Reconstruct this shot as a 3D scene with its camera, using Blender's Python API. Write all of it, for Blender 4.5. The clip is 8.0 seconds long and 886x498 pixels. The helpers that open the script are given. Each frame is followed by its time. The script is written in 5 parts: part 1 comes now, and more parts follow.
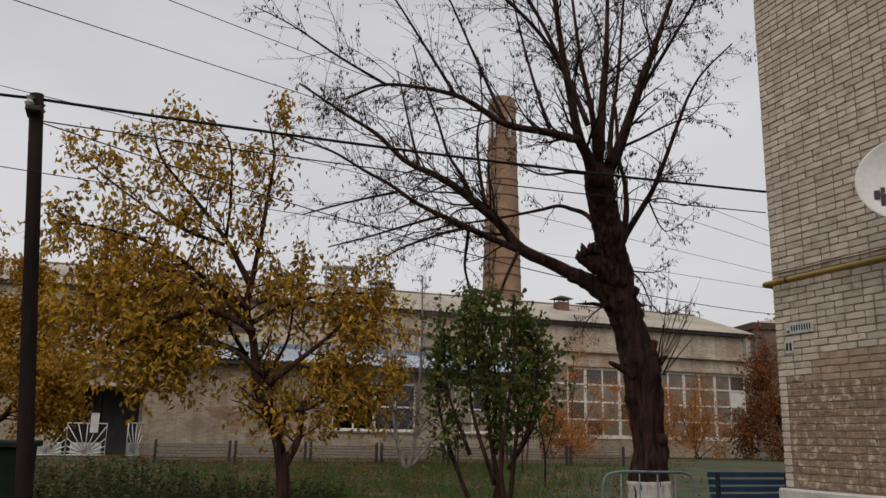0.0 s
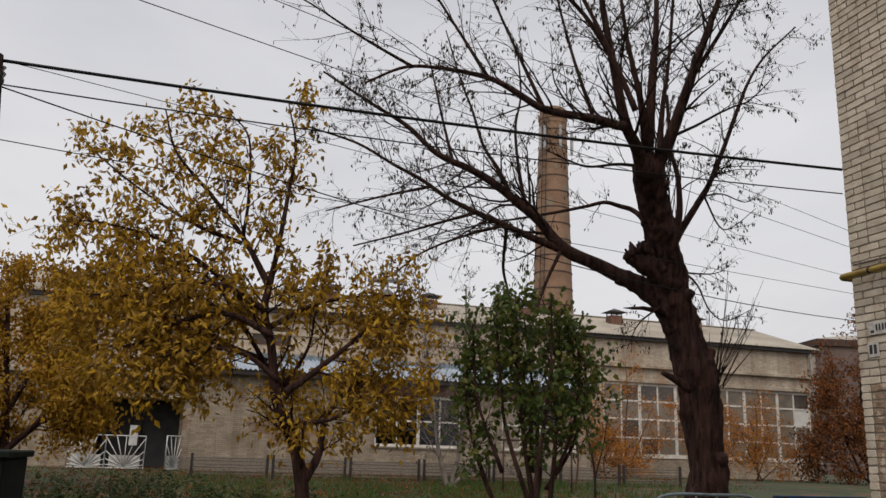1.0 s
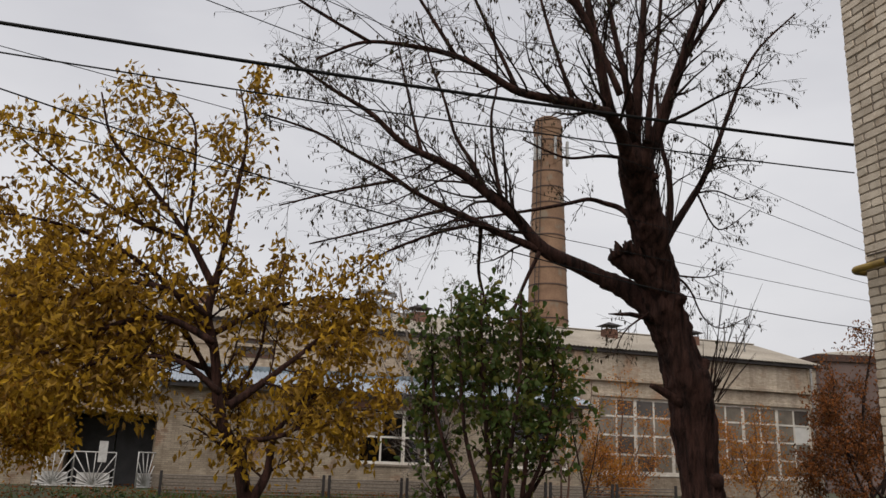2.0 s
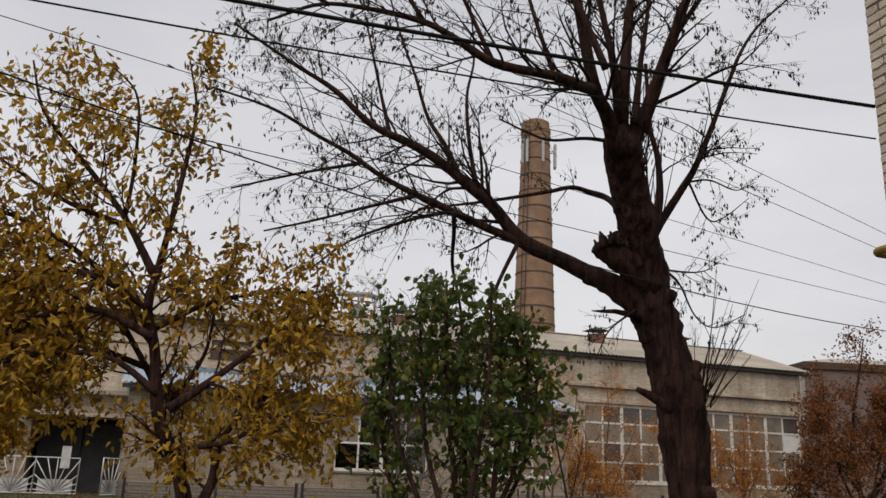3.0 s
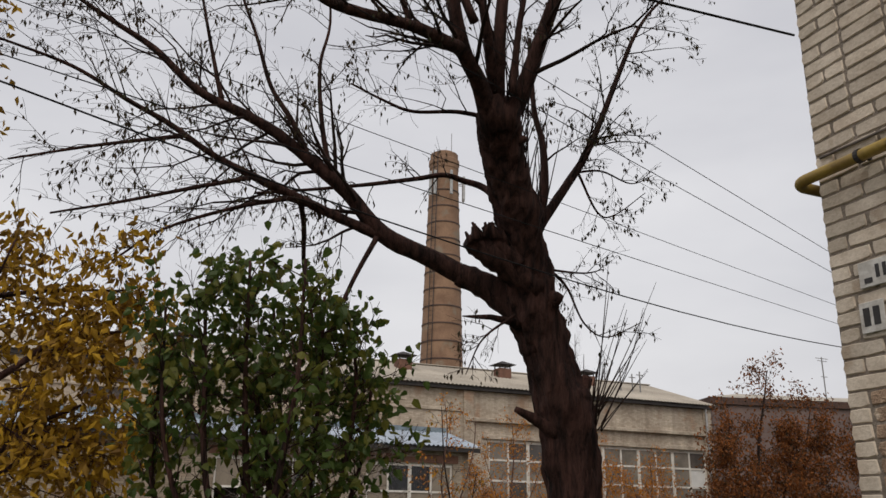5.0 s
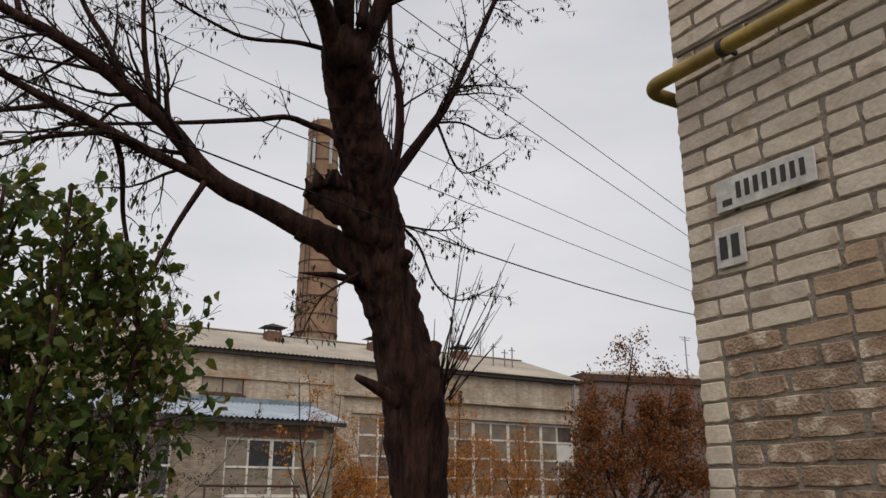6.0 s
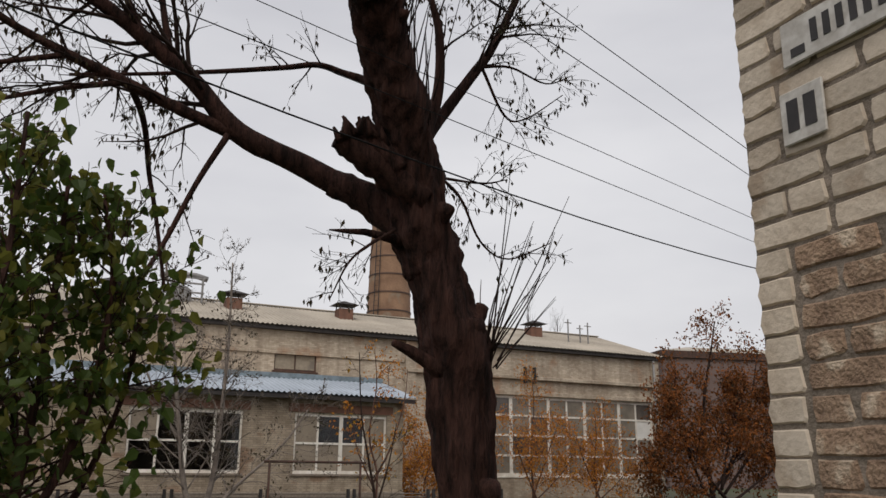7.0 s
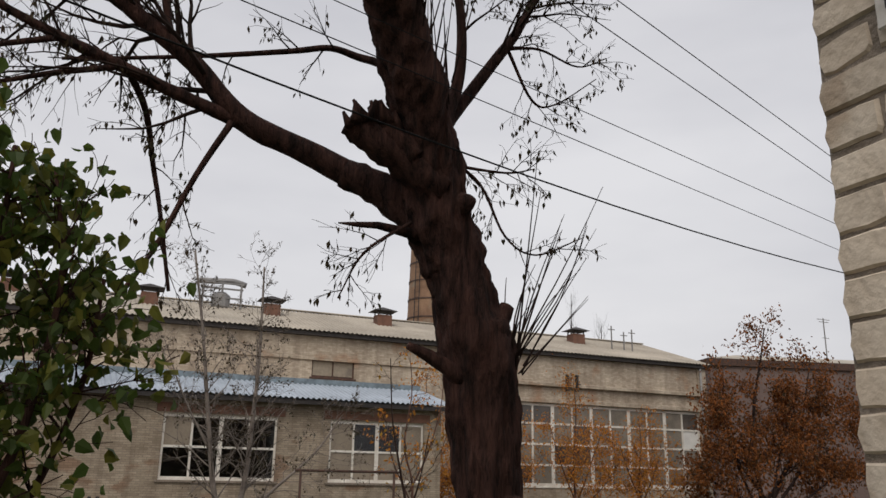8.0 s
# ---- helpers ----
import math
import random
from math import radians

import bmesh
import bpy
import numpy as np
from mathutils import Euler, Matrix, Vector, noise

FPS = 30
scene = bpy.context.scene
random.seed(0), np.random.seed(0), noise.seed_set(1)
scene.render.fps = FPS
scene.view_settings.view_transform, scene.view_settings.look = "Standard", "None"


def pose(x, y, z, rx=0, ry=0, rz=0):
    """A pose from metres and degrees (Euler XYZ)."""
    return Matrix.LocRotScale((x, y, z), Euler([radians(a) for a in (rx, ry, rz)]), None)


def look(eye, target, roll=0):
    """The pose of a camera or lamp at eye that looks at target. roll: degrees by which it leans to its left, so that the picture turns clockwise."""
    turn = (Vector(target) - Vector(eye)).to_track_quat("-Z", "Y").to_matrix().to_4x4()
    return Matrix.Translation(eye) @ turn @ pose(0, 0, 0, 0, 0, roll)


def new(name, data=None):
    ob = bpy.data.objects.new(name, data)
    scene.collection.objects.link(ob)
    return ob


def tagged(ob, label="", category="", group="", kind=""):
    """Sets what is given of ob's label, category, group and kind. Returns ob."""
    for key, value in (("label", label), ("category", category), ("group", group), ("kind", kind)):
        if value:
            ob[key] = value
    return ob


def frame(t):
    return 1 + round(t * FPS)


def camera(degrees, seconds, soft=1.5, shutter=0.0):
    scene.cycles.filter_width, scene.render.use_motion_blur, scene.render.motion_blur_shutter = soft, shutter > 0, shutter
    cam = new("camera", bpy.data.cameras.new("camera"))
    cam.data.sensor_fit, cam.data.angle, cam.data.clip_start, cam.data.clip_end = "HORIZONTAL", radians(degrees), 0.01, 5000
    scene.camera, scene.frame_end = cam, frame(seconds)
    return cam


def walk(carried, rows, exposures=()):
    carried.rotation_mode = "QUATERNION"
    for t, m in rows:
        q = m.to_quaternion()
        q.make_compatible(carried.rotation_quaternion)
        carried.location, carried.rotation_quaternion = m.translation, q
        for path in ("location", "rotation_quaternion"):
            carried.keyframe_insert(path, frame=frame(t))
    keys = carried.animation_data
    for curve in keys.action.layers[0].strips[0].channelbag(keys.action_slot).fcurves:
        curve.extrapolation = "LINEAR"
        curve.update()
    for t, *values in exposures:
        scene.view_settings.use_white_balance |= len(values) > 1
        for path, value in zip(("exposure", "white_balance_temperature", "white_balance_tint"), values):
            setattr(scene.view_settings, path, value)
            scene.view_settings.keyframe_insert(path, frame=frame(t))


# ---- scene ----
cam = camera(55.7, 8.0)
PATH = [
    (0, (0.025, 1.252, 1.638), (0.714, 3.077, 2.076), 1.1),
    (0.5, (0.388, 1.765, 1.595), (0.969, 3.625, 2.045), 1.6),
    (1, (0.767, 2.307, 1.613), (1.333, 4.166, 2.087), 1.8),
    (2.5, (2.004, 3.966, 1.75), (2.575, 5.812, 2.265), 2.2),
    (3, (2.269, 4.454, 1.776), (2.858, 6.292, 2.299), 2.2),
    (3.5, (2.629, 4.919, 1.777), (3.221, 6.745, 2.339), 2.0),
    (4, (2.977, 5.292, 1.753), (3.563, 7.113, 2.337), 1.8),
    (4.5, (3.37, 5.765, 1.767), (4.044, 7.539, 2.399), 1.5),
    (5, (3.79, 6.163, 1.779), (4.553, 7.905, 2.4), 0.8),
    (5.1, (3.861, 6.245, 1.765), (4.637, 7.98, 2.386), 0.3),
    (6.3, (4.934, 7.06, 1.836), (5.99, 8.668, 2.381), 0.3),
    (6.5, (5.088, 7.181, 1.791), (6.143, 8.798, 2.314), 0.3),
    (7, (5.445, 7.477, 1.809), (6.307, 9.205, 2.331), 0.4),
    (7.5, (5.769, 7.694, 1.871), (6.544, 9.464, 2.39), 0.7),
    (8, (5.971, 8.033, 1.883), (6.737, 9.801, 2.421), 1.0),
]
walk(cam, [(t, look(eye, target, roll)) for t, eye, target, roll in PATH], exposures=((0.0, -0.12), (0.45, 0.02), (8.0, 0.04)))

# ---- light ----
world = bpy.data.worlds.new("overcast_sky")
scene.world = world
world.use_nodes = True
wn, wl = world.node_tree.nodes, world.node_tree.links
wn.clear()
w_out = wn.new("ShaderNodeOutputWorld")
w_bg = wn.new("ShaderNodeBackground")
w_sky = wn.new("ShaderNodeTexSky")
w_sky.sky_type, w_sky.sun_disc = "NISHITA", False
w_sky.sun_elevation, w_sky.sun_rotation = radians(32), radians(-150)
w_sky.air_density, w_sky.dust_density, w_sky.ozone_density = 1.5, 6.0, 1.0
w_co = wn.new("ShaderNodeTexCoord")
w_map = wn.new("ShaderNodeMapping")
w_map.inputs["Scale"].default_value = (1.0, 1.0, 3.0)
w_noise = wn.new("ShaderNodeTexNoise")
w_noise.inputs["Scale"].default_value = 1.6
w_noise.inputs["Detail"].default_value = 5.0
w_ramp = wn.new("ShaderNodeValToRGB")
w_ramp.color_ramp.elements[0].position, w_ramp.color_ramp.elements[0].color = 0.34, (5.9, 5.87, 6.25, 1)
w_ramp.color_ramp.elements[1].position, w_ramp.color_ramp.elements[1].color = 0.66, (7.7, 7.62, 7.85, 1)
w_mix = wn.new("ShaderNodeMixRGB")
w_mix.inputs["Fac"].default_value = 0.92
wl.new(w_co.outputs["Generated"], w_map.inputs["Vector"])
wl.new(w_map.outputs["Vector"], w_noise.inputs["Vector"])
wl.new(w_noise.outputs["Fac"], w_ramp.inputs["Fac"])
wl.new(w_sky.outputs["Color"], w_mix.inputs["Color1"])
wl.new(w_ramp.outputs["Color"], w_mix.inputs["Color2"])
wl.new(w_mix.outputs["Color"], w_bg.inputs["Color"])
w_bg.inputs["Strength"].default_value = 0.1
wl.new(w_bg.outputs["Background"], w_out.inputs["Surface"])
sun_lamp = bpy.data.lights.new("sun", "SUN")
sun_lamp.energy, sun_lamp.angle, sun_lamp.color = 1.35, radians(35), (1.0, 0.94, 0.86)
sun = new("sun", sun_lamp)
sun.matrix_world = look((0, 0, 30), (12, 18, 0))


# ---- materials ----
def material(name, base, dark, scale=8.0, fine=60.0, rough=0.8, bump=0.3, metal=0.0, vary=0.0, spots=None, stretch=(1, 1, 1), courses=None, streaks=0.0):
    """Two scales of colour variation, fine bump, and an optional third colour in blotches."""
    m = bpy.data.materials.new(name)
    m.use_nodes = True
    n, l = m.node_tree.nodes, m.node_tree.links
    b = n["Principled BSDF"]
    co = n.new("ShaderNodeTexCoord")
    mp = n.new("ShaderNodeMapping")
    mp.inputs["Scale"].default_value = stretch
    l.new(co.outputs["Object"], mp.inputs["Vector"])
    big = n.new("ShaderNodeTexNoise")
    big.inputs["Scale"].default_value, big.inputs["Detail"].default_value = scale, 6.0
    small = n.new("ShaderNodeTexNoise")
    small.inputs["Scale"].default_value, small.inputs["Detail"].default_value = fine, 4.0
    l.new(mp.outputs["Vector"], big.inputs["Vector"])
    l.new(mp.outputs["Vector"], small.inputs["Vector"])
    add = n.new("ShaderNodeMath")
    add.operation = "MULTIPLY_ADD"
    add.inputs[1].default_value, add.inputs[2].default_value = 0.45, 0.0
    l.new(small.outputs["Fac"], add.inputs[0])
    mixf = n.new("ShaderNodeMath")
    mixf.operation = "MULTIPLY_ADD"
    mixf.inputs[1].default_value = 0.9
    l.new(big.outputs["Fac"], mixf.inputs[0])
    l.new(add.outputs[0], mixf.inputs[2])
    ramp = n.new("ShaderNodeValToRGB")
    ramp.color_ramp.elements[0].position, ramp.color_ramp.elements[0].color = 0.5, (*dark, 1)
    ramp.color_ramp.elements[1].position, ramp.color_ramp.elements[1].color = 0.85, (*base, 1)
    l.new(mixf.outputs[0], ramp.inputs["Fac"])
    colour = ramp.outputs["Color"]
    if spots:
        blot = n.new("ShaderNodeTexNoise")
        blot.inputs["Scale"].default_value, blot.inputs["Detail"].default_value = spots[1], 8.0
        l.new(mp.outputs["Vector"], blot.inputs["Vector"])
        cut = n.new("ShaderNodeValToRGB")
        cut.color_ramp.elements[0].position, cut.color_ramp.elements[1].position = spots[2], spots[2] + 0.08
        l.new(blot.outputs["Fac"], cut.inputs["Fac"])
        mx = n.new("ShaderNodeMixRGB")
        mx.inputs["Color2"].default_value = (*spots[0], 1)
        l.new(cut.outputs["Color"], mx.inputs["Fac"])
        l.new(colour, mx.inputs["Color1"])
        colour = mx.outputs["Color"]
    if streaks:
        run = n.new("ShaderNodeMapping")
        run.inputs["Scale"].default_value = (2.2, 2.2, 0.16)
        l.new(co.outputs["Object"], run.inputs["Vector"])
        drip = n.new("ShaderNodeTexNoise")
        drip.inputs["Scale"].default_value, drip.inputs["Detail"].default_value = 1.3, 7.0
        l.new(run.outputs["Vector"], drip.inputs["Vector"])
        dr = n.new("ShaderNodeMapRange")
        dr.inputs["From Min"].default_value, dr.inputs["From Max"].default_value = 0.45, 0.68
        dr.inputs["To Min"].default_value, dr.inputs["To Max"].default_value = 0.0, streaks
        l.new(drip.outputs["Fac"], dr.inputs["Value"])
        ms = n.new("ShaderNodeMixRGB")
        ms.inputs["Color2"].default_value = (dark[0] * 0.55, dark[1] * 0.5, dark[2] * 0.48, 1)
        l.new(dr.outputs[0], ms.inputs["Fac"])
        l.new(colour, ms.inputs["Color1"])
        colour = ms.outputs["Color"]
    if courses:
        sep = n.new("ShaderNodeSeparateXYZ")
        com = n.new("ShaderNodeCombineXYZ")
        tex = n.new("ShaderNodeTexBrick")
        l.new(co.outputs["Object"], sep.inputs[0])
        l.new(sep.outputs["X"], com.inputs["X"])
        l.new(sep.outputs["Z"], com.inputs["Y"])
        l.new(com.outputs[0], tex.inputs["Vector"])
        tex.inputs["Scale"].default_value = 1.0
        tex.inputs["Brick Width"].default_value, tex.inputs["Row Height"].default_value = 0.26, 0.077
        tex.inputs["Mortar Size"].default_value, tex.inputs["Mortar Smooth"].default_value = 0.009, 0.3
        tex.inputs["Color1"].default_value, tex.inputs["Color2"].default_value = (1, 1, 1, 1), (0.72, 0.70, 0.68, 1)
        tex.inputs["Mortar"].default_value = (courses, courses, courses, 1)
        mul = n.new("ShaderNodeMixRGB")
        mul.blend_type = "MULTIPLY"
        mul.inputs["Fac"].default_value = 1.0
        l.new(colour, mul.inputs["Color1"])
        l.new(tex.outputs["Color"], mul.inputs["Color2"])
        colour = mul.outputs["Color"]
    if vary:
        info = n.new("ShaderNodeObjectInfo")
        geo = n.new("ShaderNodeNewGeometry")
        sm = n.new("ShaderNodeMath")
        sm.operation = "ADD"
        l.new(info.outputs["Random"], sm.inputs[0])
        l.new(geo.outputs["Random Per Island"], sm.inputs[1])
        fr = n.new("ShaderNodeMath")
        fr.operation = "FRACT"
        l.new(sm.outputs[0], fr.inputs[0])
        rng = n.new("ShaderNodeMapRange")
        rng.inputs["To Min"].default_value, rng.inputs["To Max"].default_value = 1 - vary, 1 + vary
        l.new(fr.outputs[0], rng.inputs["Value"])
        hsv = n.new("ShaderNodeHueSaturation")
        l.new(rng.outputs[0], hsv.inputs["Value"])
        l.new(colour, hsv.inputs["Color"])
        colour = hsv.outputs["Color"]
    l.new(colour, b.inputs["Base Color"])
    b.inputs["Roughness"].default_value, b.inputs["Metallic"].default_value = rough, metal
    if bump:
        bp = n.new("ShaderNodeBump")
        bp.inputs["Strength"].default_value, bp.inputs["Distance"].default_value = bump, 0.02
        l.new(mixf.outputs[0], bp.inputs["Height"])
        l.new(bp.outputs["Normal"], b.inputs["Normal"])
    return m


def leaf_material(name, a, b_, c, through_light=0.35):
    """Leaf colour that differs leaf by leaf, with a little light passing through."""
    m = bpy.data.materials.new(name)
    m.use_nodes = True
    n, l = m.node_tree.nodes, m.node_tree.links
    b = n["Principled BSDF"]
    geo = n.new("ShaderNodeNewGeometry")
    ramp = n.new("ShaderNodeValToRGB")
    e = ramp.color_ramp.elements
    e[0].position, e[0].color = 0.0, (*a, 1)
    e[1].position, e[1].color = 1.0, (*c, 1)
    mid = e.new(0.5)
    mid.color = (*b_, 1)
    l.new(geo.outputs["Random Per Island"], ramp.inputs["Fac"])
    l.new(ramp.outputs["Color"], b.inputs["Base Color"])
    b.inputs["Roughness"].default_value = 0.7
    b.inputs["Specular IOR Level"].default_value = 0.2
    tr = n.new("ShaderNodeBsdfTranslucent")
    l.new(ramp.outputs["Color"], tr.inputs["Color"])
    mx = n.new("ShaderNodeMixShader")
    mx.inputs["Fac"].default_value = through_light
    l.new(b.outputs["BSDF"], mx.inputs[1])
    l.new(tr.outputs["BSDF"], mx.inputs[2])
    l.new(mx.outputs["Shader"], n["Material Output"].inputs["Surface"])
    return m


GROUND = material("ground_lawn", (0.05, 0.07, 0.022), (0.032, 0.030, 0.014), 0.7, 12, 0.95, 0.6, spots=((0.11, 0.062, 0.034), 0.9, 0.55))
BARK = material("dark_bark", (0.092, 0.045, 0.036), (0.014, 0.008, 0.007), 2.6, 17, 0.95, 1.0, stretch=(5, 5, 0.6))
for bump_node in BARK.node_tree.nodes:
    if bump_node.type == "BUMP":
        bump_node.inputs["Distance"].default_value = 0.07
TWIG = material("twig_bark", (0.045, 0.027, 0.022), (0.018, 0.011, 0.009), 4.0, 30, 0.9, 0.2)
CREAM = material("aged_plaster", (0.40, 0.35, 0.27), (0.24, 0.20, 0.155), 0.35, 6.0, 0.9, 0.4, spots=((0.20, 0.17, 0.14), 0.8, 0.6))
PALEBRICK = material("pale_silicate_brick", (0.62, 0.535, 0.435), (0.46, 0.38, 0.295), 7.0, 55, 0.9, 0.45, vary=0.15, spots=((0.42, 0.33, 0.245), 6.0, 0.6))
MORTAR = material("grey_mortar", (0.28, 0.23, 0.185), (0.16, 0.13, 0.10), 12, 90, 0.95, 0.8)
CHIMBRICK = material("chimney_brick", (0.30, 0.185, 0.115), (0.19, 0.11, 0.068), 0.9, 9.0, 0.9, 0.5, spots=((0.23, 0.18, 0.13), 0.7, 0.58))
ROOF = material("asbestos_roof", (0.45, 0.40, 0.33), (0.29, 0.255, 0.21), 0.4, 8, 0.9, 0.3)
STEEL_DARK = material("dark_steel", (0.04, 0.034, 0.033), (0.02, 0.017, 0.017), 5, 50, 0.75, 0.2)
CABLE = material("black_cable", (0.010, 0.010, 0.011), (0.006, 0.006, 0.007), 5, 50, 0.6, 0.0)
YELLOW_LEAF = leaf_material("yellow_leaf", (0.60, 0.36, 0.03), (0.40, 0.235, 0.03), (0.20, 0.11, 0.03))
GREEN_LEAF = leaf_material("green_leaf", (0.085, 0.125, 0.026), (0.055, 0.09, 0.02), (0.19, 0.18, 0.034), 0.5)
GREEN_LEAF.node_tree.nodes["Principled BSDF"].inputs["Roughness"].default_value = 0.5
GREEN_LEAF.node_tree.nodes["Principled BSDF"].inputs["Specular IOR Level"].default_value = 0.3
DRY_LEAF = leaf_material("dry_leaf", (0.055, 0.045, 0.025), (0.07, 0.045, 0.025), (0.04, 0.045, 0.02), 0.25)
ORANGE_LEAF = leaf_material("orange_leaf", (0.42, 0.20, 0.02), (0.42, 0.26, 0.025), (0.26, 0.12, 0.02))
RUSSET_LEAF = leaf_material("russet_leaf", (0.09, 0.042, 0.02), (0.30, 0.10, 0.024), (0.05, 0.038, 0.02))

PLASTER = material("aged_plaster", (0.64, 0.55, 0.44), (0.38, 0.31, 0.235), 0.5, 6.0, 0.9, 0.4, spots=((0.42, 0.28, 0.19), 0.6, 0.58), courses=0.7, streaks=0.4)
WALLBRICK = material("wall_brick", (0.50, 0.42, 0.32), (0.31, 0.25, 0.185), 0.8, 14.0, 0.9, 0.6, stretch=(1, 1, 2.0), spots=((0.30, 0.20, 0.135), 0.8, 0.55), courses=0.6, streaks=0.5)
WORNBRICK = material("worn_brick", (0.42, 0.295, 0.20), (0.21, 0.135, 0.09), 11, 90, 0.95, 1.0, vary=0.12, spots=((0.56, 0.45, 0.34), 11.0, 0.55))
for bump_node in WORNBRICK.node_tree.nodes:
    if bump_node.type == "BUMP":
        bump_node.inputs["Distance"].default_value = 0.028
BROWNBRICK = material("brown_stained_brick", (0.45, 0.325, 0.22), (0.31, 0.21, 0.135), 9, 80, 0.9, 0.5, vary=0.1)
FARBRICK = material("far_brick", (0.18, 0.125, 0.11), (0.12, 0.085, 0.075), 0.4, 5, 0.9, 0.2)
REDBRICK = material("red_brick", (0.21, 0.105, 0.07), (0.13, 0.068, 0.048), 2.5, 20, 0.9, 0.5)
BANDSTEEL = material("band_steel", (0.10, 0.06, 0.045), (0.05, 0.032, 0.027), 3, 30, 0.8, 0.2)
RUST = material("rusty_steel", (0.10, 0.05, 0.035), (0.045, 0.028, 0.022), 4, 40, 0.85, 0.3)
STEEL_GREY = material("grey_steel", (0.30, 0.29, 0.28), (0.18, 0.175, 0.17), 3, 40, 0.5, 0.1, 0.4)
ANT_GREY = material("antenna_grey", (0.48, 0.48, 0.47), (0.36, 0.36, 0.36), 3, 30, 0.6, 0.1)
BLUE_SHEET = material("blue_sheet", (0.42, 0.47, 0.53), (0.28, 0.32, 0.37), 0.8, 10, 0.45, 0.1, 0.2)
FRAME_WHITE = material("frame_white", (0.80, 0.77, 0.71), (0.58, 0.53, 0.46), 2.5, 30, 0.7, 0.2)
BOARD_WHITE = material("white_board", (0.78, 0.77, 0.74), (0.66, 0.65, 0.62), 2, 20, 0.7, 0.1)
BOARD_BEIGE = material("beige_board", (0.30, 0.25, 0.19), (0.21, 0.17, 0.13), 1.5, 14, 0.8, 0.2)
DUSTY_GLASS = material("dusty_glass", (0.27, 0.235, 0.19), (0.16, 0.14, 0.115), 1.2, 14, 0.28, 0.0)
DUSTY_GLASS_B = material("dusty_glass_dark", (0.12, 0.10, 0.085), (0.07, 0.06, 0.052), 1.2, 14, 0.2, 0.0)
WHITE_PAINT = material("white_paint", (0.66, 0.65, 0.63), (0.45, 0.43, 0.41), 3, 25, 0.6, 0.2)
LIMEWASH = material("lime_wash", (0.62, 0.60, 0.56), (0.40, 0.37, 0.33), 3, 25, 0.95, 0.6)
GREEN_PAINT = material("green_paint", (0.010, 0.017, 0.012), (0.005, 0.008, 0.007), 2, 20, 0.85, 0.4)
BLUE_PAINT = material("blue_paint", (0.03, 0.09, 0.19), (0.02, 0.05, 0.11), 4, 30, 0.55, 0.2)
BLUE_GREY_PAINT = material("blue_grey_paint", (0.22, 0.28, 0.32), (0.12, 0.15, 0.17), 4, 30, 0.6, 0.2)
SLATE = material("slate_paint", (0.085, 0.085, 0.095), (0.05, 0.05, 0.056), 2, 20, 0.7, 0.2)
FENCE_GREY = material("fence_grey", (0.18, 0.15, 0.122), (0.10, 0.082, 0.068), 4, 30, 0.7, 0.2)
YELLOW_PAINT = material("yellow_paint", (0.35, 0.235, 0.045), (0.22, 0.14, 0.035), 5, 40, 0.5, 0.2)
DISH_WHITE = material("dish_white", (0.62, 0.61, 0.59), (0.5, 0.49, 0.47), 2, 20, 0.45, 0.05)
ENAMEL = material("white_enamel", (0.60, 0.58, 0.54), (0.40, 0.37, 0.33), 14, 60, 0.35, 0.1)
INK = material("dark_lettering", (0.035, 0.03, 0.03), (0.02, 0.018, 0.018), 10, 60, 0.6, 0.0)
POLE_WOOD = material("pole_wood", (0.020, 0.011, 0.009), (0.009, 0.0055, 0.005), 3, 25, 0.9, 0.5, stretch=(4, 4, 0.6))
GREY_BARK = material("grey_bark", (0.25, 0.21, 0.18), (0.12, 0.098, 0.085), 4, 30, 0.9, 0.4)
SHRUB_LEAF = leaf_material("shrub_leaf", (0.58, 0.20, 0.035), (0.52, 0.25, 0.04), (0.32, 0.12, 0.04))
RED_TWIG = material("red_twig", (0.13, 0.06, 0.04), (0.07, 0.035, 0.026), 4, 30, 0.9, 0.2)
GRASS = leaf_material("grass_blade", (0.055, 0.12, 0.022), (0.075, 0.13, 0.03), (0.13, 0.11, 0.035), 0.4)
WEED_LEAF = leaf_material("weed_leaf", (0.03, 0.055, 0.018), (0.05, 0.07, 0.025), (0.10, 0.075, 0.03), 0.3)
for dull in (BARK, POLE_WOOD, CABLE, GREEN_PAINT, TWIG):
    dull.node_tree.nodes["Principled BSDF"].inputs["Specular IOR Level"].default_value = 0.2
DARK_GLASS = bpy.data.materials.new("dark_glass")
DARK_GLASS.use_nodes = True
dg = DARK_GLASS.node_tree.nodes["Principled BSDF"]
dg.inputs["Base Color"].default_value = (0.25, 0.26, 0.27, 1)
dg.inputs["Roughness"].default_value = 0.06
dg.inputs["Transmission Weight"].default_value = 1.0
dg.inputs["IOR"].default_value = 1.45
# stains and grain run across the brick wall as a whole
for stone in (PALEBRICK, WORNBRICK, BROWNBRICK):
    where = stone.node_tree.nodes.new("ShaderNodeNewGeometry")
    for node in stone.node_tree.nodes:
        if node.type == "MAPPING":
            stone.node_tree.links.new(where.outputs["Position"], node.inputs["Vector"])


# ---- building blocks ----
def mesh_object(name, verts, faces, mat, parent=None, smooth=False):
    me = bpy.data.meshes.new(name)
    me.from_pydata([tuple(v) for v in verts], [], faces)
    me.materials.append(mat)
    if smooth:
        me.polygons.foreach_set("use_smooth", [True] * len(me.polygons))
    me.update()
    ob = new(name, me)
    ob.parent = parent
    return ob


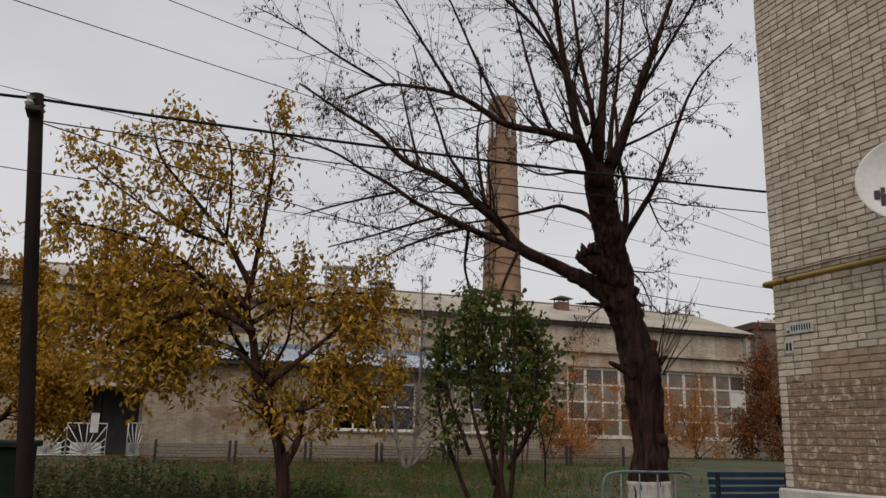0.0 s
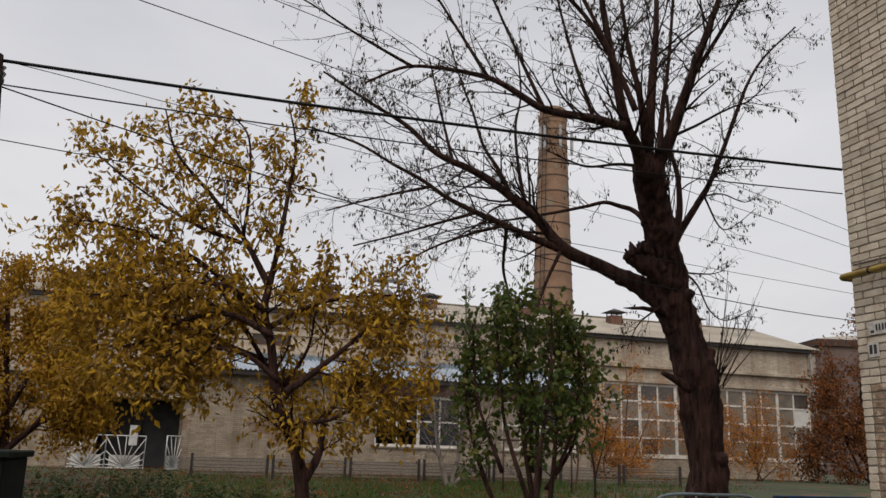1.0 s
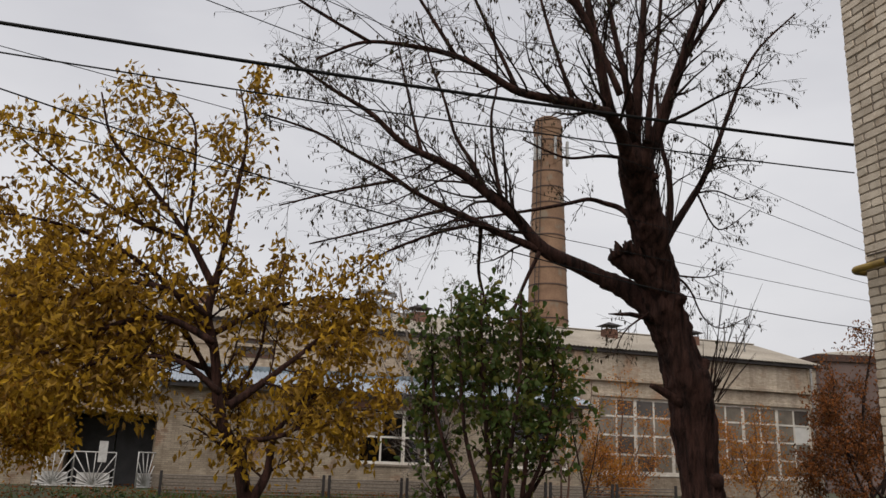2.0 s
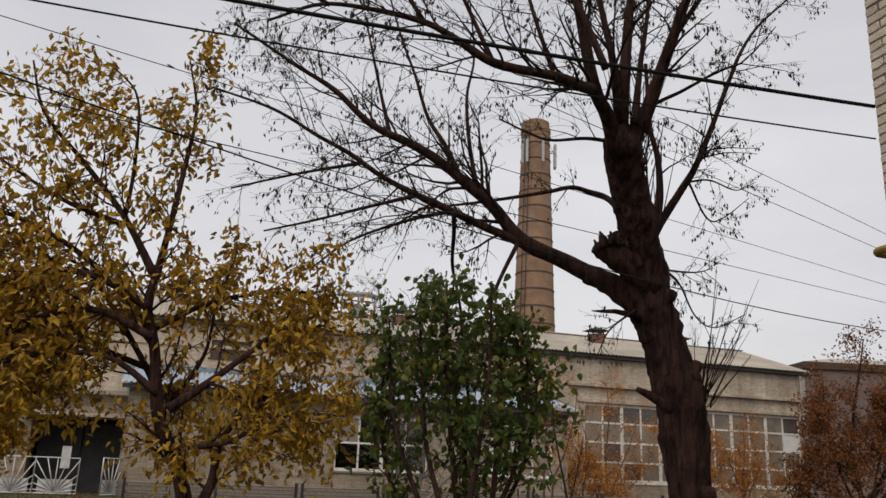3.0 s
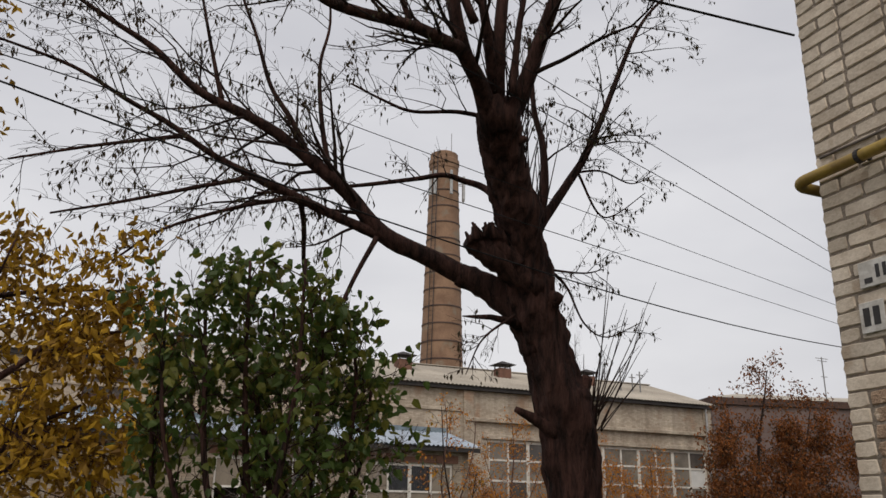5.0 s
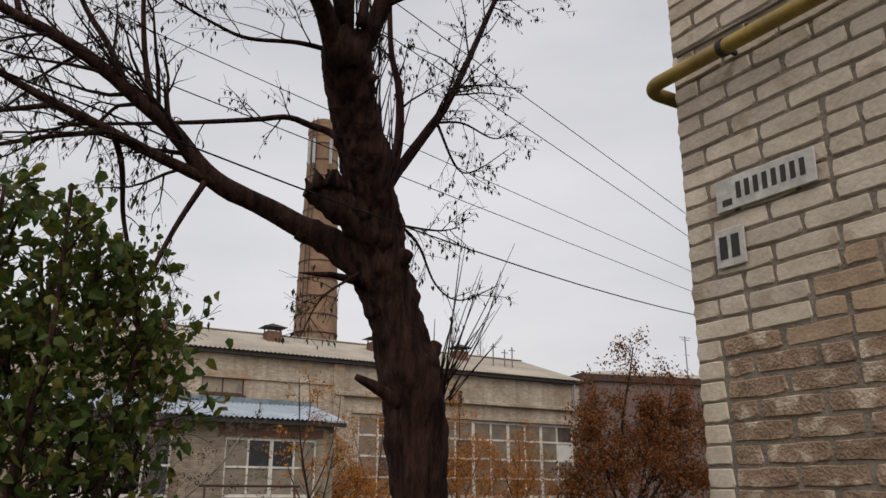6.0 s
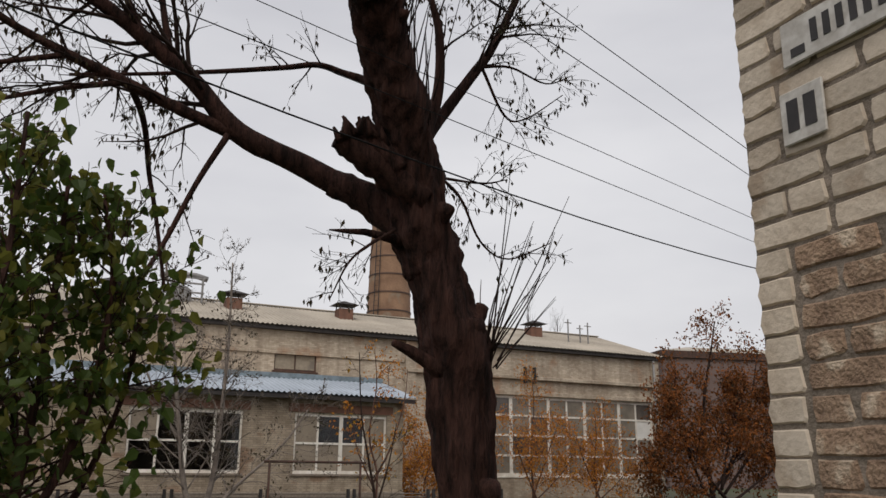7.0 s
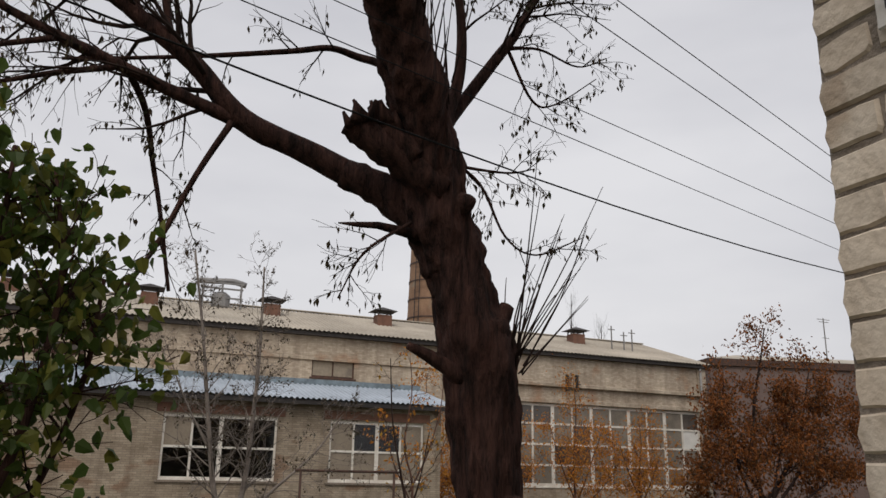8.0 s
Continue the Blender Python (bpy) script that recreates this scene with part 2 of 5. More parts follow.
def part(name, bm, mat, parent=None, label=""):
    me = bpy.data.meshes.new(name)
    bmesh.ops.recalc_face_normals(bm, faces=bm.faces)
    bm.to_mesh(me)
    bm.free()
    me.materials.append(mat)
    ob = new(name, me)
    ob.parent = parent
    return tagged(ob, label)


def box(lo, hi, bm=None, bevel=0.0):
    bm = bm or bmesh.new()
    c = [(a + b) / 2 for a, b in zip(lo, hi)]
    s = [abs(b - a) for a, b in zip(lo, hi)]
    g = bmesh.ops.create_cube(bm, size=1.0, matrix=Matrix.Translation(c) @ Matrix.Diagonal((*s, 1)))
    if bevel:
        edges = list({e for v in g["verts"] for e in v.link_edges})
        bmesh.ops.bevel(bm, geom=edges, offset=bevel, segments=1, affect="EDGES")
    return bm


def lathe(profile, sides=24, centre=(0, 0, 0), bm=None):
    """A turned solid from (radius, height) pairs."""
    bm = bm or bmesh.new()
    rings = []
    for r, z in profile:
        rings.append([bm.verts.new((centre[0] + r * math.cos(2 * math.pi * k / sides), centre[1] + r * math.sin(2 * math.pi * k / sides), centre[2] + z)) for k in range(sides)])
    for a, b in zip(rings, rings[1:]):
        for k in range(sides):
            bm.faces.new((a[k], a[(k + 1) % sides], b[(k + 1) % sides], b[k]))
    bm.faces.new(list(reversed(rings[0])))
    bm.faces.new(rings[-1])
    return bm


def thing(name, label, category, at=(0, 0, 0), group=""):
    ob = new(name)
    ob.location = at
    ob.empty_display_size = 0.2
    return tagged(ob, label, category, group)


class Tubes:
    """Collects round, tapering, bent rods into one mesh."""

    def __init__(self):
        self.v, self.f = [], []

    def add(self, pts, radii, sides=6, lump=0.0):
        n0 = len(self.v)
        ref = Vector((0.31, 0.52, 0.79))
        for i, p in enumerate(pts):
            d = (pts[min(i + 1, len(pts) - 1)] - pts[max(i - 1, 0)]).normalized()
            a = d.cross(ref)
            a = a.normalized() if a.length > 0.1 else d.orthogonal().normalized()
            b = d.cross(a)
            for k in range(sides):
                t = 2 * math.pi * k / sides
                q = p + (a * math.cos(t) + b * math.sin(t)) * radii[i]
                r = radii[i] * (1 + (lump * (0.55 * noise.noise(q * 1.7) + 0.4 * noise.noise(Vector((q.x * 9, q.y * 9, q.z * 1.6))) + 0.25 * noise.noise(Vector((q.x * 22, q.y * 22, q.z * 5)))) if lump else 0))
                self.v.append(p + (a * math.cos(t) + b * math.sin(t)) * r)
            if i:
                for k in range(sides):
                    k2 = (k + 1) % sides
                    o = n0 + (i - 1) * sides
                    self.f.append((o + k, o + k2, o + sides + k2, o + sides + k))
        self.f.append(tuple(n0 + (len(pts) - 1) * sides + k for k in range(sides)))
        self.f.append(tuple(n0 + k for k in reversed(range(sides))))

    def object(self, name, mat, parent=None, smooth=True):
        return mesh_object(name, self.v, self.f, mat, parent, smooth)


def smooth_path(ctrl, steps=5):
    """A rounded line through a few control points."""
    p = [Vector(c) for c in ctrl]
    p = [p[0] * 2 - p[1]] + p + [p[-1] * 2 - p[-2]]
    out = []
    for i in range(1, len(p) - 2):
        for s in range(steps):
            t = s / steps
            out.append(0.5 * (2 * p[i] + (p[i + 1] - p[i - 1]) * t + (2 * p[i - 1] - 5 * p[i] + 4 * p[i + 1] - p[i + 2]) * t * t + (3 * p[i] - p[i - 1] - 3 * p[i + 1] + p[i + 2]) * t ** 3))
    out.append(p[-2])
    return out


class Leaves:
    """Collects folded leaves, each its own island."""

    def __init__(self):
        self.v, self.f = [], []

    def add(self, p, d, size, rng, wide=0.5):
        d = d.normalized()
        side = d.cross(Vector((rng.uniform(-1, 1), rng.uniform(-1, 1), rng.uniform(-0.3, 1))))
        if side.length < 0.05:
            return
        side.normalize()
        up = side.cross(d)
        n0, w = len(self.v), size * wide * 0.5
        if wide > 0.65:
            curl = rng.uniform(-0.1, 0.35) * size
            self.v += [p, p + d * size * 0.2 + side * w * 0.95 - up * w * 0.3, p + d * size * 0.3, p + d * size * 0.2 - side * w * 0.95 - up * w * 0.3,
                       p + d * size * 0.6 + side * w * 0.7 - up * w * 0.3, p + d * size * 0.62, p + d * size * 0.6 - side * w * 0.7 - up * w * 0.3, p + d * size - up * curl]
            self.f += [tuple(n0 + k for k in q) for q in ((0, 2, 1), (0, 3, 2), (1, 2, 5, 4), (2, 3, 6, 5), (4, 5, 7), (5, 6, 7))]
            return
        self.v += [p, p + d * size * 0.4 + side * w - up * w * 0.4, p + d * size * 0.45 + up * w * 0.25, p + d * size * 0.4 - side * w - up * w * 0.4, p + d * size]
        self.f += [(n0, n0 + 2, n0 + 1), (n0, n0 + 3, n0 + 2), (n0 + 1, n0 + 2, n0 + 4), (n0 + 2, n0 + 3, n0 + 4)]

    def object(self, name, mat, parent=None):
        return mesh_object(name, self.v, self.f, mat, parent)


def turn_off(d, angle, rng):
    """A direction that leaves d by an angle, to a random side."""
    side = d.orthogonal().normalized()
    side.rotate(Matrix.Rotation(rng.uniform(0, 2 * math.pi), 3, d))
    return (d * math.cos(angle) + side * math.sin(angle)).normalized()


FINEST = [0.003]


def shoot(tubes, tips, start, d, length, radius, rng, level, droop=0.0, spread=(0.4, 0.9), kids=5, wiggle=0.12, sides=5, flat=0.0):
    """A branch that wanders, tapers and splits into smaller ones."""
    n = max(4, int(length / 0.22)) if level > 0 else 4
    pts, rad, dirs = [start], [radius], [d]
    p = start
    for i in range(n):
        d = (d + Vector((rng.gauss(0, wiggle), rng.gauss(0, wiggle), rng.gauss(0, wiggle) - droop))).normalized()
        p = p + d * (length / n)
        pts.append(p)
        dirs.append(d)
        rad.append(max(radius * (1 - 0.82 * (i + 1) / n), FINEST[0] * 0.73))
    tubes.add(pts, rad, sides if level > 0 else 3)
    if level <= 0:
        tips.append((pts, dirs))
        return
    for k in range(kids):
        u = rng.uniform(0.22, 1.0)
        i = min(n, max(1, int(u * n)))
        nd = turn_off(dirs[i], rng.uniform(*spread), rng)
        if flat:
            nd = Vector((nd.x, nd.y * (1 - flat), nd.z)).normalized()
        shoot(tubes, tips, pts[i], nd, length * rng.uniform(0.32, 0.6) * (1.15 - 0.45 * u), max(rad[i] * 0.62, FINEST[0]), rng, level - 1, droop, spread, max(3, kids - 1), wiggle * 1.15, max(3, sides - 1), flat)


MAIN_LIMBS = []


def limb(tubes, tips, ctrl, r0, r1, rng, kids, level, length, droop=0.0, spread=(0.5, 1.1), first=0.25, sides=8, wiggle=0.13, lump=0.12):
    """A drawn limb with random branches along it."""
    pts = smooth_path(ctrl, 6)
    n = len(pts)
    rad = [r0 + (r1 - r0) * (i / (n - 1)) ** 0.8 for i in range(n)]
    own = Tubes()
    own.add(pts, rad, sides, lump)
    MAIN_LIMBS.append(own)
    for k in range(kids):
        u = first + (1 - first) * (k + rng.random()) / kids
        i = min(n - 2, int(u * (n - 1)))
        d = (pts[i + 1] - pts[i]).normalized()
        shoot(tubes, tips, pts[i], turn_off(d, rng.uniform(*spread), rng), length * rng.uniform(0.55, 1.1) * (1.2 - 0.5 * u), max(rad[i] * 0.32, 0.006), rng, level, droop, (0.4, 1.0), 5, wiggle)
    return pts


def ground_height(x, y):
    s = min(max((y - 20) / 17, 0), 1)
    return 0.66 * s * s * (3 - 2 * s)


# ---- ground ----
gv, gf = [], []
gx = [-900, -300, -120] + [-60 + 2 * i for i in range(75)] + [130, 300, 900]
gy = [-300, -100, -40] + [-20 + 1.5 * i for i in range(70)] + [110, 200, 500, 1500]
for yy in gy:
    for xx in gx:
        gv.append((xx, yy, ground_height(xx, yy) + (0.05 * noise.noise((xx * 0.4, yy * 0.4, 0)) if abs(xx) < 80 and 8 < yy < 80 else 0)))
for j in range(len(gy) - 1):
    for i in range(len(gx) - 1):
        a = j * len(gx) + i
        gf.append((a, a + 1, a + len(gx) + 1, a + len(gx)))
tagged(mesh_object("ground", gv, gf, GROUND, None, True), "autumn lawn of thin grass and fallen brown leaves", "ground", kind="structure")

# ---- factory hall ----
FRONT, EAVE, RIDGE = 48.0, 9.03, 11.1


def wall_with_openings(x0, x1, z0, z1, y0, y1, holes):
    """A wall along x, in butted blocks round its openings (x0, x1, z0, z1)."""
    bm = bmesh.new()
    xs = sorted({x0, x1, *[h[0] for h in holes], *[h[1] for h in holes]})
    for a, b in zip(xs, xs[1:]):
        cuts = sorted([(h[2], h[3]) for h in holes if h[0] <= a + 1e-4 and h[1] >= b - 1e-4])
        z = z0
        for c, d in cuts:
            if c > z:
                box((a, y0, z), (b, y1, c), bm)
            z = d
        if z1 > z:
            box((a, y0, z), (b, y1, z1), bm)
    bmesh.ops.remove_doubles(bm, verts=bm.verts, dist=0.0005)
    return bm


def corrugated(name, mat, parent, x0, x1, y0, z0, y1, z1, wave=0.2, depth=0.035, thick=0.012, rows=1):
    """A sheet of waves that run up the slope from (y0, z0) to (y1, z1)."""
    n = int((x1 - x0) / wave * 6)
    v, f = [], []
    for side in (0, 1):
        for j in range(rows + 1):
            t = j / rows
            for i in range(n + 1):
                x = x0 + (x1 - x0) * i / n
                v.append((x, y0 + (y1 - y0) * t, z0 + (z1 - z0) * t + depth * math.sin(2 * math.pi * x / wave) - side * thick))
    w = n + 1
    half = w * (rows + 1)
    for j in range(rows):
        for i in range(n):
            a = j * w + i
            f.append((a, a + 1, a + w + 1, a + w))
            f.append((half + a, half + a + w, half + a + w + 1, half + a + 1))
    for i in range(n):
        f.append((i, half + i, half + i + 1, i + 1))
        a = rows * w + i
        f.append((a, a + 1, half + a + 1, half + a))
    return mesh_object(name, v, f, mat, parent)


def glazing(name, label, x0, x1, z0, z1, y, cols, rows, frame_mat, pane_for, thick_every=0, bar=0.06, sill=True):
    """A window with a frame of bars and a pane in every field."""
    win = tagged(new(name), label, "window", kind="structure")
    win.location = (x0, y, z0)
    w, h = x1 - x0, z1 - z0
    bm = bmesh.new()
    for i in range(cols + 1):
        b = bar * (1.9 if thick_every and i % thick_every == 0 and 0 < i < cols else 1.0)
        cx = w * i / cols
        cx = min(max(cx, b / 2), w - b / 2)
        box((cx - b / 2, -0.035, 0), (cx + b / 2, 0.035, h), bm)
    for j in range(rows + 1):
        b = bar * (1.5 if j in (0, rows) else 1.0)
        cz = min(max(h * j / rows, b / 2), h - b / 2)
        box((0, -0.029, cz - b / 2), (w, 0.029, cz + b / 2), bm)
    part("window_frame", bm, frame_mat, win)
    for j in range(rows):
        for i in range(cols):
            m = pane_for(i, j)
            if m:
                part("pane", box((w * i / cols + bar * 0.4, 0.004, h * j / rows + bar * 0.4), (w * (i + 1) / cols - bar * 0.4, 0.012, h * (j + 1) / rows - bar * 0.4)), m, win)
    if sill:
        part("window_sill", box((-0.1, -0.16, -0.09), (w + 0.1, 0.0, -0.002), None, 0.012), frame_mat if sill == 1 else sill, win)
    return win


hall = tagged(new("factory_hall"), "long pale brick factory hall with a shallow grey roof", "building")
hall.location = (0, FRONT, 0)
BIG = (25.0, 39.95, 1.81, 6.165)
def hall_part(name, bm, mat, label=""):
    ob = part(name, bm, mat, hall, label)
    ob.matrix_parent_inverse = Matrix.Translation((0, -FRONT, 0))
    return ob


hall_part("wall", wall_with_openings(-8, 40.5, 0.2, EAVE, FRONT, FRONT + 0.45, [BIG, (16.45, 18.6, 6.75, 7.63), (4.2, 6.2, 7.1, 8.0)]), PLASTER, "weathered cream plaster over brick")
hall_part("side_wall", box((40.05, FRONT + 0.45, 0.2), (40.5, 60, EAVE)), PLASTER)
hall_part("side_wall", box((-8, FRONT + 0.45, 0.2), (-7.55, 60, EAVE)), PLASTER)
hall_part("back_wall", box((-8, 60, 0.2), (40.5, 60.4, EAVE)), PLASTER)
for gx0 in (40.06, -7.9):
    gab = bmesh.new()
    q = [gab.verts.new((gx0 + dx, yy, zz)) for dx in (0, 0.4) for yy, zz in ((FRONT + 0.1, EAVE), (60.3, EAVE), (54.2, RIDGE - 0.08))]
    gab.faces.new(q[:3])
    gab.faces.new(q[3:])
    for a, b in ((0, 1), (1, 2), (2, 0)):
        gab.faces.new((q[a], q[b], q[b + 3], q[a + 3]))
    hall_part("gable", gab, PLASTER)
roof_front = corrugated("roof", ROOF, hall, -8.4, 40.75, FRONT - 0.4, EAVE - 0.06, 54.2, RIDGE, 0.24, 0.03)
roof_back = corrugated("roof", ROOF, hall, -8.4, 40.75, 54.2, RIDGE, 60.8, EAVE - 0.06, 0.24, 0.03)
for r in (roof_front, roof_back):
    r.matrix_parent_inverse = Matrix.Translation((0, -FRONT, 0))
hall_part("ridge_cap", box((-8.4, 54.05, RIDGE + 0.02), (40.75, 54.35, RIDGE + 0.09), None, 0.02), ROOF)
# the shadow line under the roof edge, built as a dark strip
hall_part("eaves_shadow_strip", box((-8.3, FRONT - 0.3, EAVE - 0.3), (40.7, FRONT - 0.003, EAVE - 0.12)), STEEL_DARK, "dark strip standing in for the shadow line under the eaves")
hall_part("cornice", box((23.5, FRONT - 0.22, 7.05), (40.55, FRONT - 0.003, 7.27), None, 0.03), PLASTER)
hall_part("lintel_band", box((24.6, FRONT - 0.10, 6.17), (40.3, FRONT - 0.003, 6.42), None, 0.02), PLASTER)
hall_part("string_course", box((-7.9, FRONT - 0.09, 7.55), (23.4, FRONT - 0.003, 7.72), None, 0.02), PLASTER)
for px in (23.75, 40.2):
    hall_part("pilaster", box((px - 0.3, FRONT - 0.14, 0.3), (px + 0.3, FRONT - 0.003, EAVE - 0.31), None, 0.02), PLASTER)
dp = Tubes()
dp.add([Vector((40.0, FRONT - 0.25, z)) for z in (0.7, 3, 6, 8.7)], [0.07] * 4, 8)
o = dp.object("downpipe", STEEL_GREY, hall)
o.matrix_parent_inverse = Matrix.Translation((0, -FRONT, 0))
for bx in (30.75, 31.35):
    br = bmesh.new()
    box((bx - 0.05, FRONT - 0.4, 6.85), (bx + 0.05, FRONT - 0.15, 7.75), br)
    box((bx - 0.16, FRONT - 0.42, 7.2), (bx + 0.16, FRONT - 0.36, 7.27), br)
    hall_part("cable_bracket", br, STEEL_DARK, "rusted steel bracket")

wr = random.Random(11)
def big_pane(i, j):
    if (i, j) == (11, 2):
        return BOARD_WHITE
    return DUSTY_GLASS if wr.random() < 0.8 else DUSTY_GLASS_B
glazing("window_1", "tall workshop window of many dusty panes", BIG[0], BIG[1], BIG[2], BIG[3], FRONT + 0.12, 12, 4, FRAME_WHITE, big_pane, 2, 0.105)
glazing("window_2", "small upper louvre window with a rusty frame", 16.45, 18.6, 6.75, 7.63, FRONT + 0.1, 2, 1, RUST, lambda i, j: CREAM, 0, 0.06, RUST)
glazing("window_3", "small upper window with a rusty frame", 4.2, 6.2, 7.1, 8.0, FRONT + 0.1, 2, 1, RUST, lambda i, j: DUSTY_GLASS_B, 0, 0.07, RUST)

# ---- low wing in front of the hall ----
WING = 38.0
wing = tagged(new("factory_wing"), "low pale brick wing with a bluish sheet-metal lean-to roof", "building")
wing.location = (0, WING, 0)
def wing_part(name, bm, mat, label=""):
    ob = part(name, bm, mat, wing, label)
    ob.matrix_parent_inverse = Matrix.Translation((0, -WING, 0))
    return ob


W1, W2 = (8.86, 12.72, 1.84, 4.02), (14.64, 18.29, 1.84, 4.02)
wing_part("wall", wall_with_openings(1.0, 19.0, 0.45, 4.62, WING, WING + 0.4, [W1, W2]), WALLBRICK, "weathered pale brickwork")
wing_part("side_wall", box((18.6, WING + 0.4, 0.45), (19.0, FRONT - 0.01, 4.6)), WALLBRICK)
wing_part("side_wall", box((1.0, WING + 0.4, 0.45), (1.4, FRONT - 0.01, 4.6)), WALLBRICK)
wing_part("base_course", box((0.94, WING - 0.08, 0.4), (19.06, WING - 0.003, 1.2), None, 0.02), MORTAR, "grey rendered base")
o = corrugated("lean_to_roof", BLUE_SHEET, wing, 0.7, 19.4, WING - 0.45, 4.72, 40.9, 5.58, 0.2, 0.03)
o.matrix_parent_inverse = Matrix.Translation((0, -WING, 0))
tagged(o, "bluish grey corrugated sheet metal")
wing_part("flashing", box((0.8, 40.93, 4.65), (19.3, 41.0, 5.8)), BLUE_GREY_PAINT, "grey-blue painted flashing")
wing_part("flat_roof", box((0.8, 41.003, 5.3), (19.3, FRONT - 0.02, 5.42)), ROOF)
for h in (W1, W2):
    wing_part("lintel", box((h[0] - 0.25, WING - 0.03, h[3] + 0.03), (h[1] + 0.25, WING - 0.003, h[3] + 0.34), None, 0.01), REDBRICK, "brown brick lintel")
wing_part("fascia", box((0.75, WING - 0.4, 4.50), (19.35, WING - 0.35, 4.66)), STEEL_DARK)
wing_part("soffit", box((0.8, WING - 0.35, 4.62), (19.3, WING + 0.4, 4.66)), STEEL_DARK)
for vx in (1.05, 18.65):
    fill = bmesh.new()
    q = [fill.verts.new((vx + dx, yy, zz)) for dx in (0, 0.3) for yy, zz in ((WING + 0.1, 4.6), (40.85, 4.6), (40.85, 5.48))]
    fill.faces.new(q[:3])
    fill.faces.new(q[3:])
    for a, b in ((0, 1), (1, 2), (2, 0)):
        fill.faces.new((q[a], q[b], q[b + 3], q[a + 3]))
    wing_part("gable", fill, WALLBRICK)
for k, (h, boards) in enumerate(((W1, {(0, 1)}), (W2, {(0, 0), (0, 1), (3, 0), (3, 1), (1, 0), (2, 0)}))):
    glazing("window_%d" % (4 + k), "dark window with white-painted wooden frame" if k != 1 else "white-framed window with boarded side panes", h[0], h[1], h[2], h[3], WING + 0.1, 4, 2, FRAME_WHITE, lambda i, j, s=boards: BOARD_BEIGE if (i, j) in s else DARK_GLASS, 2, 0.075, MORTAR)

# gate house beside the wing
gatehouse = tagged(new("gate_house"), "pale brick gate passage with a dark opening", "building")
gatehouse.location = (-4, 39.5, 0)
def gh_part(name, bm, mat):
    ob = part(name, bm, mat, gatehouse)
    ob.matrix_parent_inverse = Matrix.Translation((4, -39.5, 0))
gh_part("wall", wall_with_openings(-12, 0.98, 0.4, 4.3, 39.5, 39.9, [(-2.3, 0.9, 0.4, 3.4)]), WALLBRICK)
gh_part("passage_wall", box((-2.75, 39.9, 0.4), (-2.35, 47.9, 4.3)), WALLBRICK)
gh_part("roof_slab", box((-12.2, 39.2, 4.3), (0.98, 47.95, 4.5), None, 0.02), ROOF)
gh_part("canopy_slab", box((-2.6, 38.7, 3.42), (0.95, 39.497, 3.56), None, 0.02), PLASTER)
gh_part("door_leaf", box((-2.2, 41.2, 0.4), (-0.62, 41.28, 3.3), None, 0.01), SLATE)
gh_part("door_leaf", box((-0.58, 41.2, 0.4), (0.9, 41.28, 3.3), None, 0.01), SLATE)

# roof vents
def roof_vent(x, y):
    z = EAVE - 0.06 + (RIDGE - EAVE + 0.06) * (y - FRONT + 0.4) / 6.6
    t = thing("roof_vent", "square red brick vent stack with dark sheet-metal cap", "roof vent", (x, y, z), "vents along the roof")
    part("brick_shaft", box((-0.42, -0.4, -0.2), (0.42, 0.4, 0.5), None, 0.02), REDBRICK, t)
    for sx in (-0.36, 0.36):
        for sy in (-0.32, 0.32):
            part("cap_post", box((sx - 0.03, sy - 0.03, 0.48), (sx + 0.03, sy + 0.03, 0.74)), STEEL_DARK, t)
    cap = bmesh.new()
    bot = [cap.verts.new(p) for p in ((-0.7, -0.6, 0.72), (0.7, -0.6, 0.72), (0.7, 0.6, 0.72), (-0.7, 0.6, 0.72))]
    top = cap.verts.new((0, 0, 1.0))
    cap.faces.new(bot[::-1])
    for k in range(4):
        cap.faces.new((bot[k], bot[(k + 1) % 4], top))
    part("cap", cap, STEEL_DARK, t)


for vx in (2.6, 8.9, 15.1, 21.4, 28.0, 34.1):
    roof_vent(vx, 52.0)
unit = thing("roof_fan_unit", "grey sheet-metal fan unit on a steel frame", "roof machinery", (12.6, 53.2, 10.65))
for sx in (-1.0, 0, 1.0):
    part("frame_post", box((sx - 0.05, -0.4, -0.1), (sx + 0.05, -0.3, 1.3)), STEEL_GREY, unit)
for sz in (0.5, 1.0, 1.3):
    part("frame_rail", box((-1.1, -0.42, sz), (1.1, -0.32, sz + 0.08)), STEEL_GREY, unit)
fan = lathe([(0.45, 0), (0.5, 0.1), (0.5, 0.7), (0.25, 0.9)], 16)
part("housing", fan, STEEL_GREY, unit)
duct = Tubes()
duct.add(smooth_path([(-1.2, 0, 1.45), (-0.2, 0, 1.5), (0.6, 0, 1.55), (1.3, 0, 1.4)], 4), [0.16] * 13, 10)
duct.object("duct", STEEL_GREY, unit)
for ax, ah in ((35.7, 1.6), (36.6, 1.3), (37.2, 1.5)):
    mast = thing("roof_mast", "thin grey steel mast with a short crossbar", "mast", (ax, 50.5, 9.75), "masts on the roof")
    part("pole", box((-0.03, -0.03, -0.1), (0.03, 0.03, ah)), STEEL_GREY, mast)
    part("crossbar", box((-0.25, -0.02, ah - 0.25), (0.25, 0.02, ah - 0.2)), STEEL_GREY, mast)

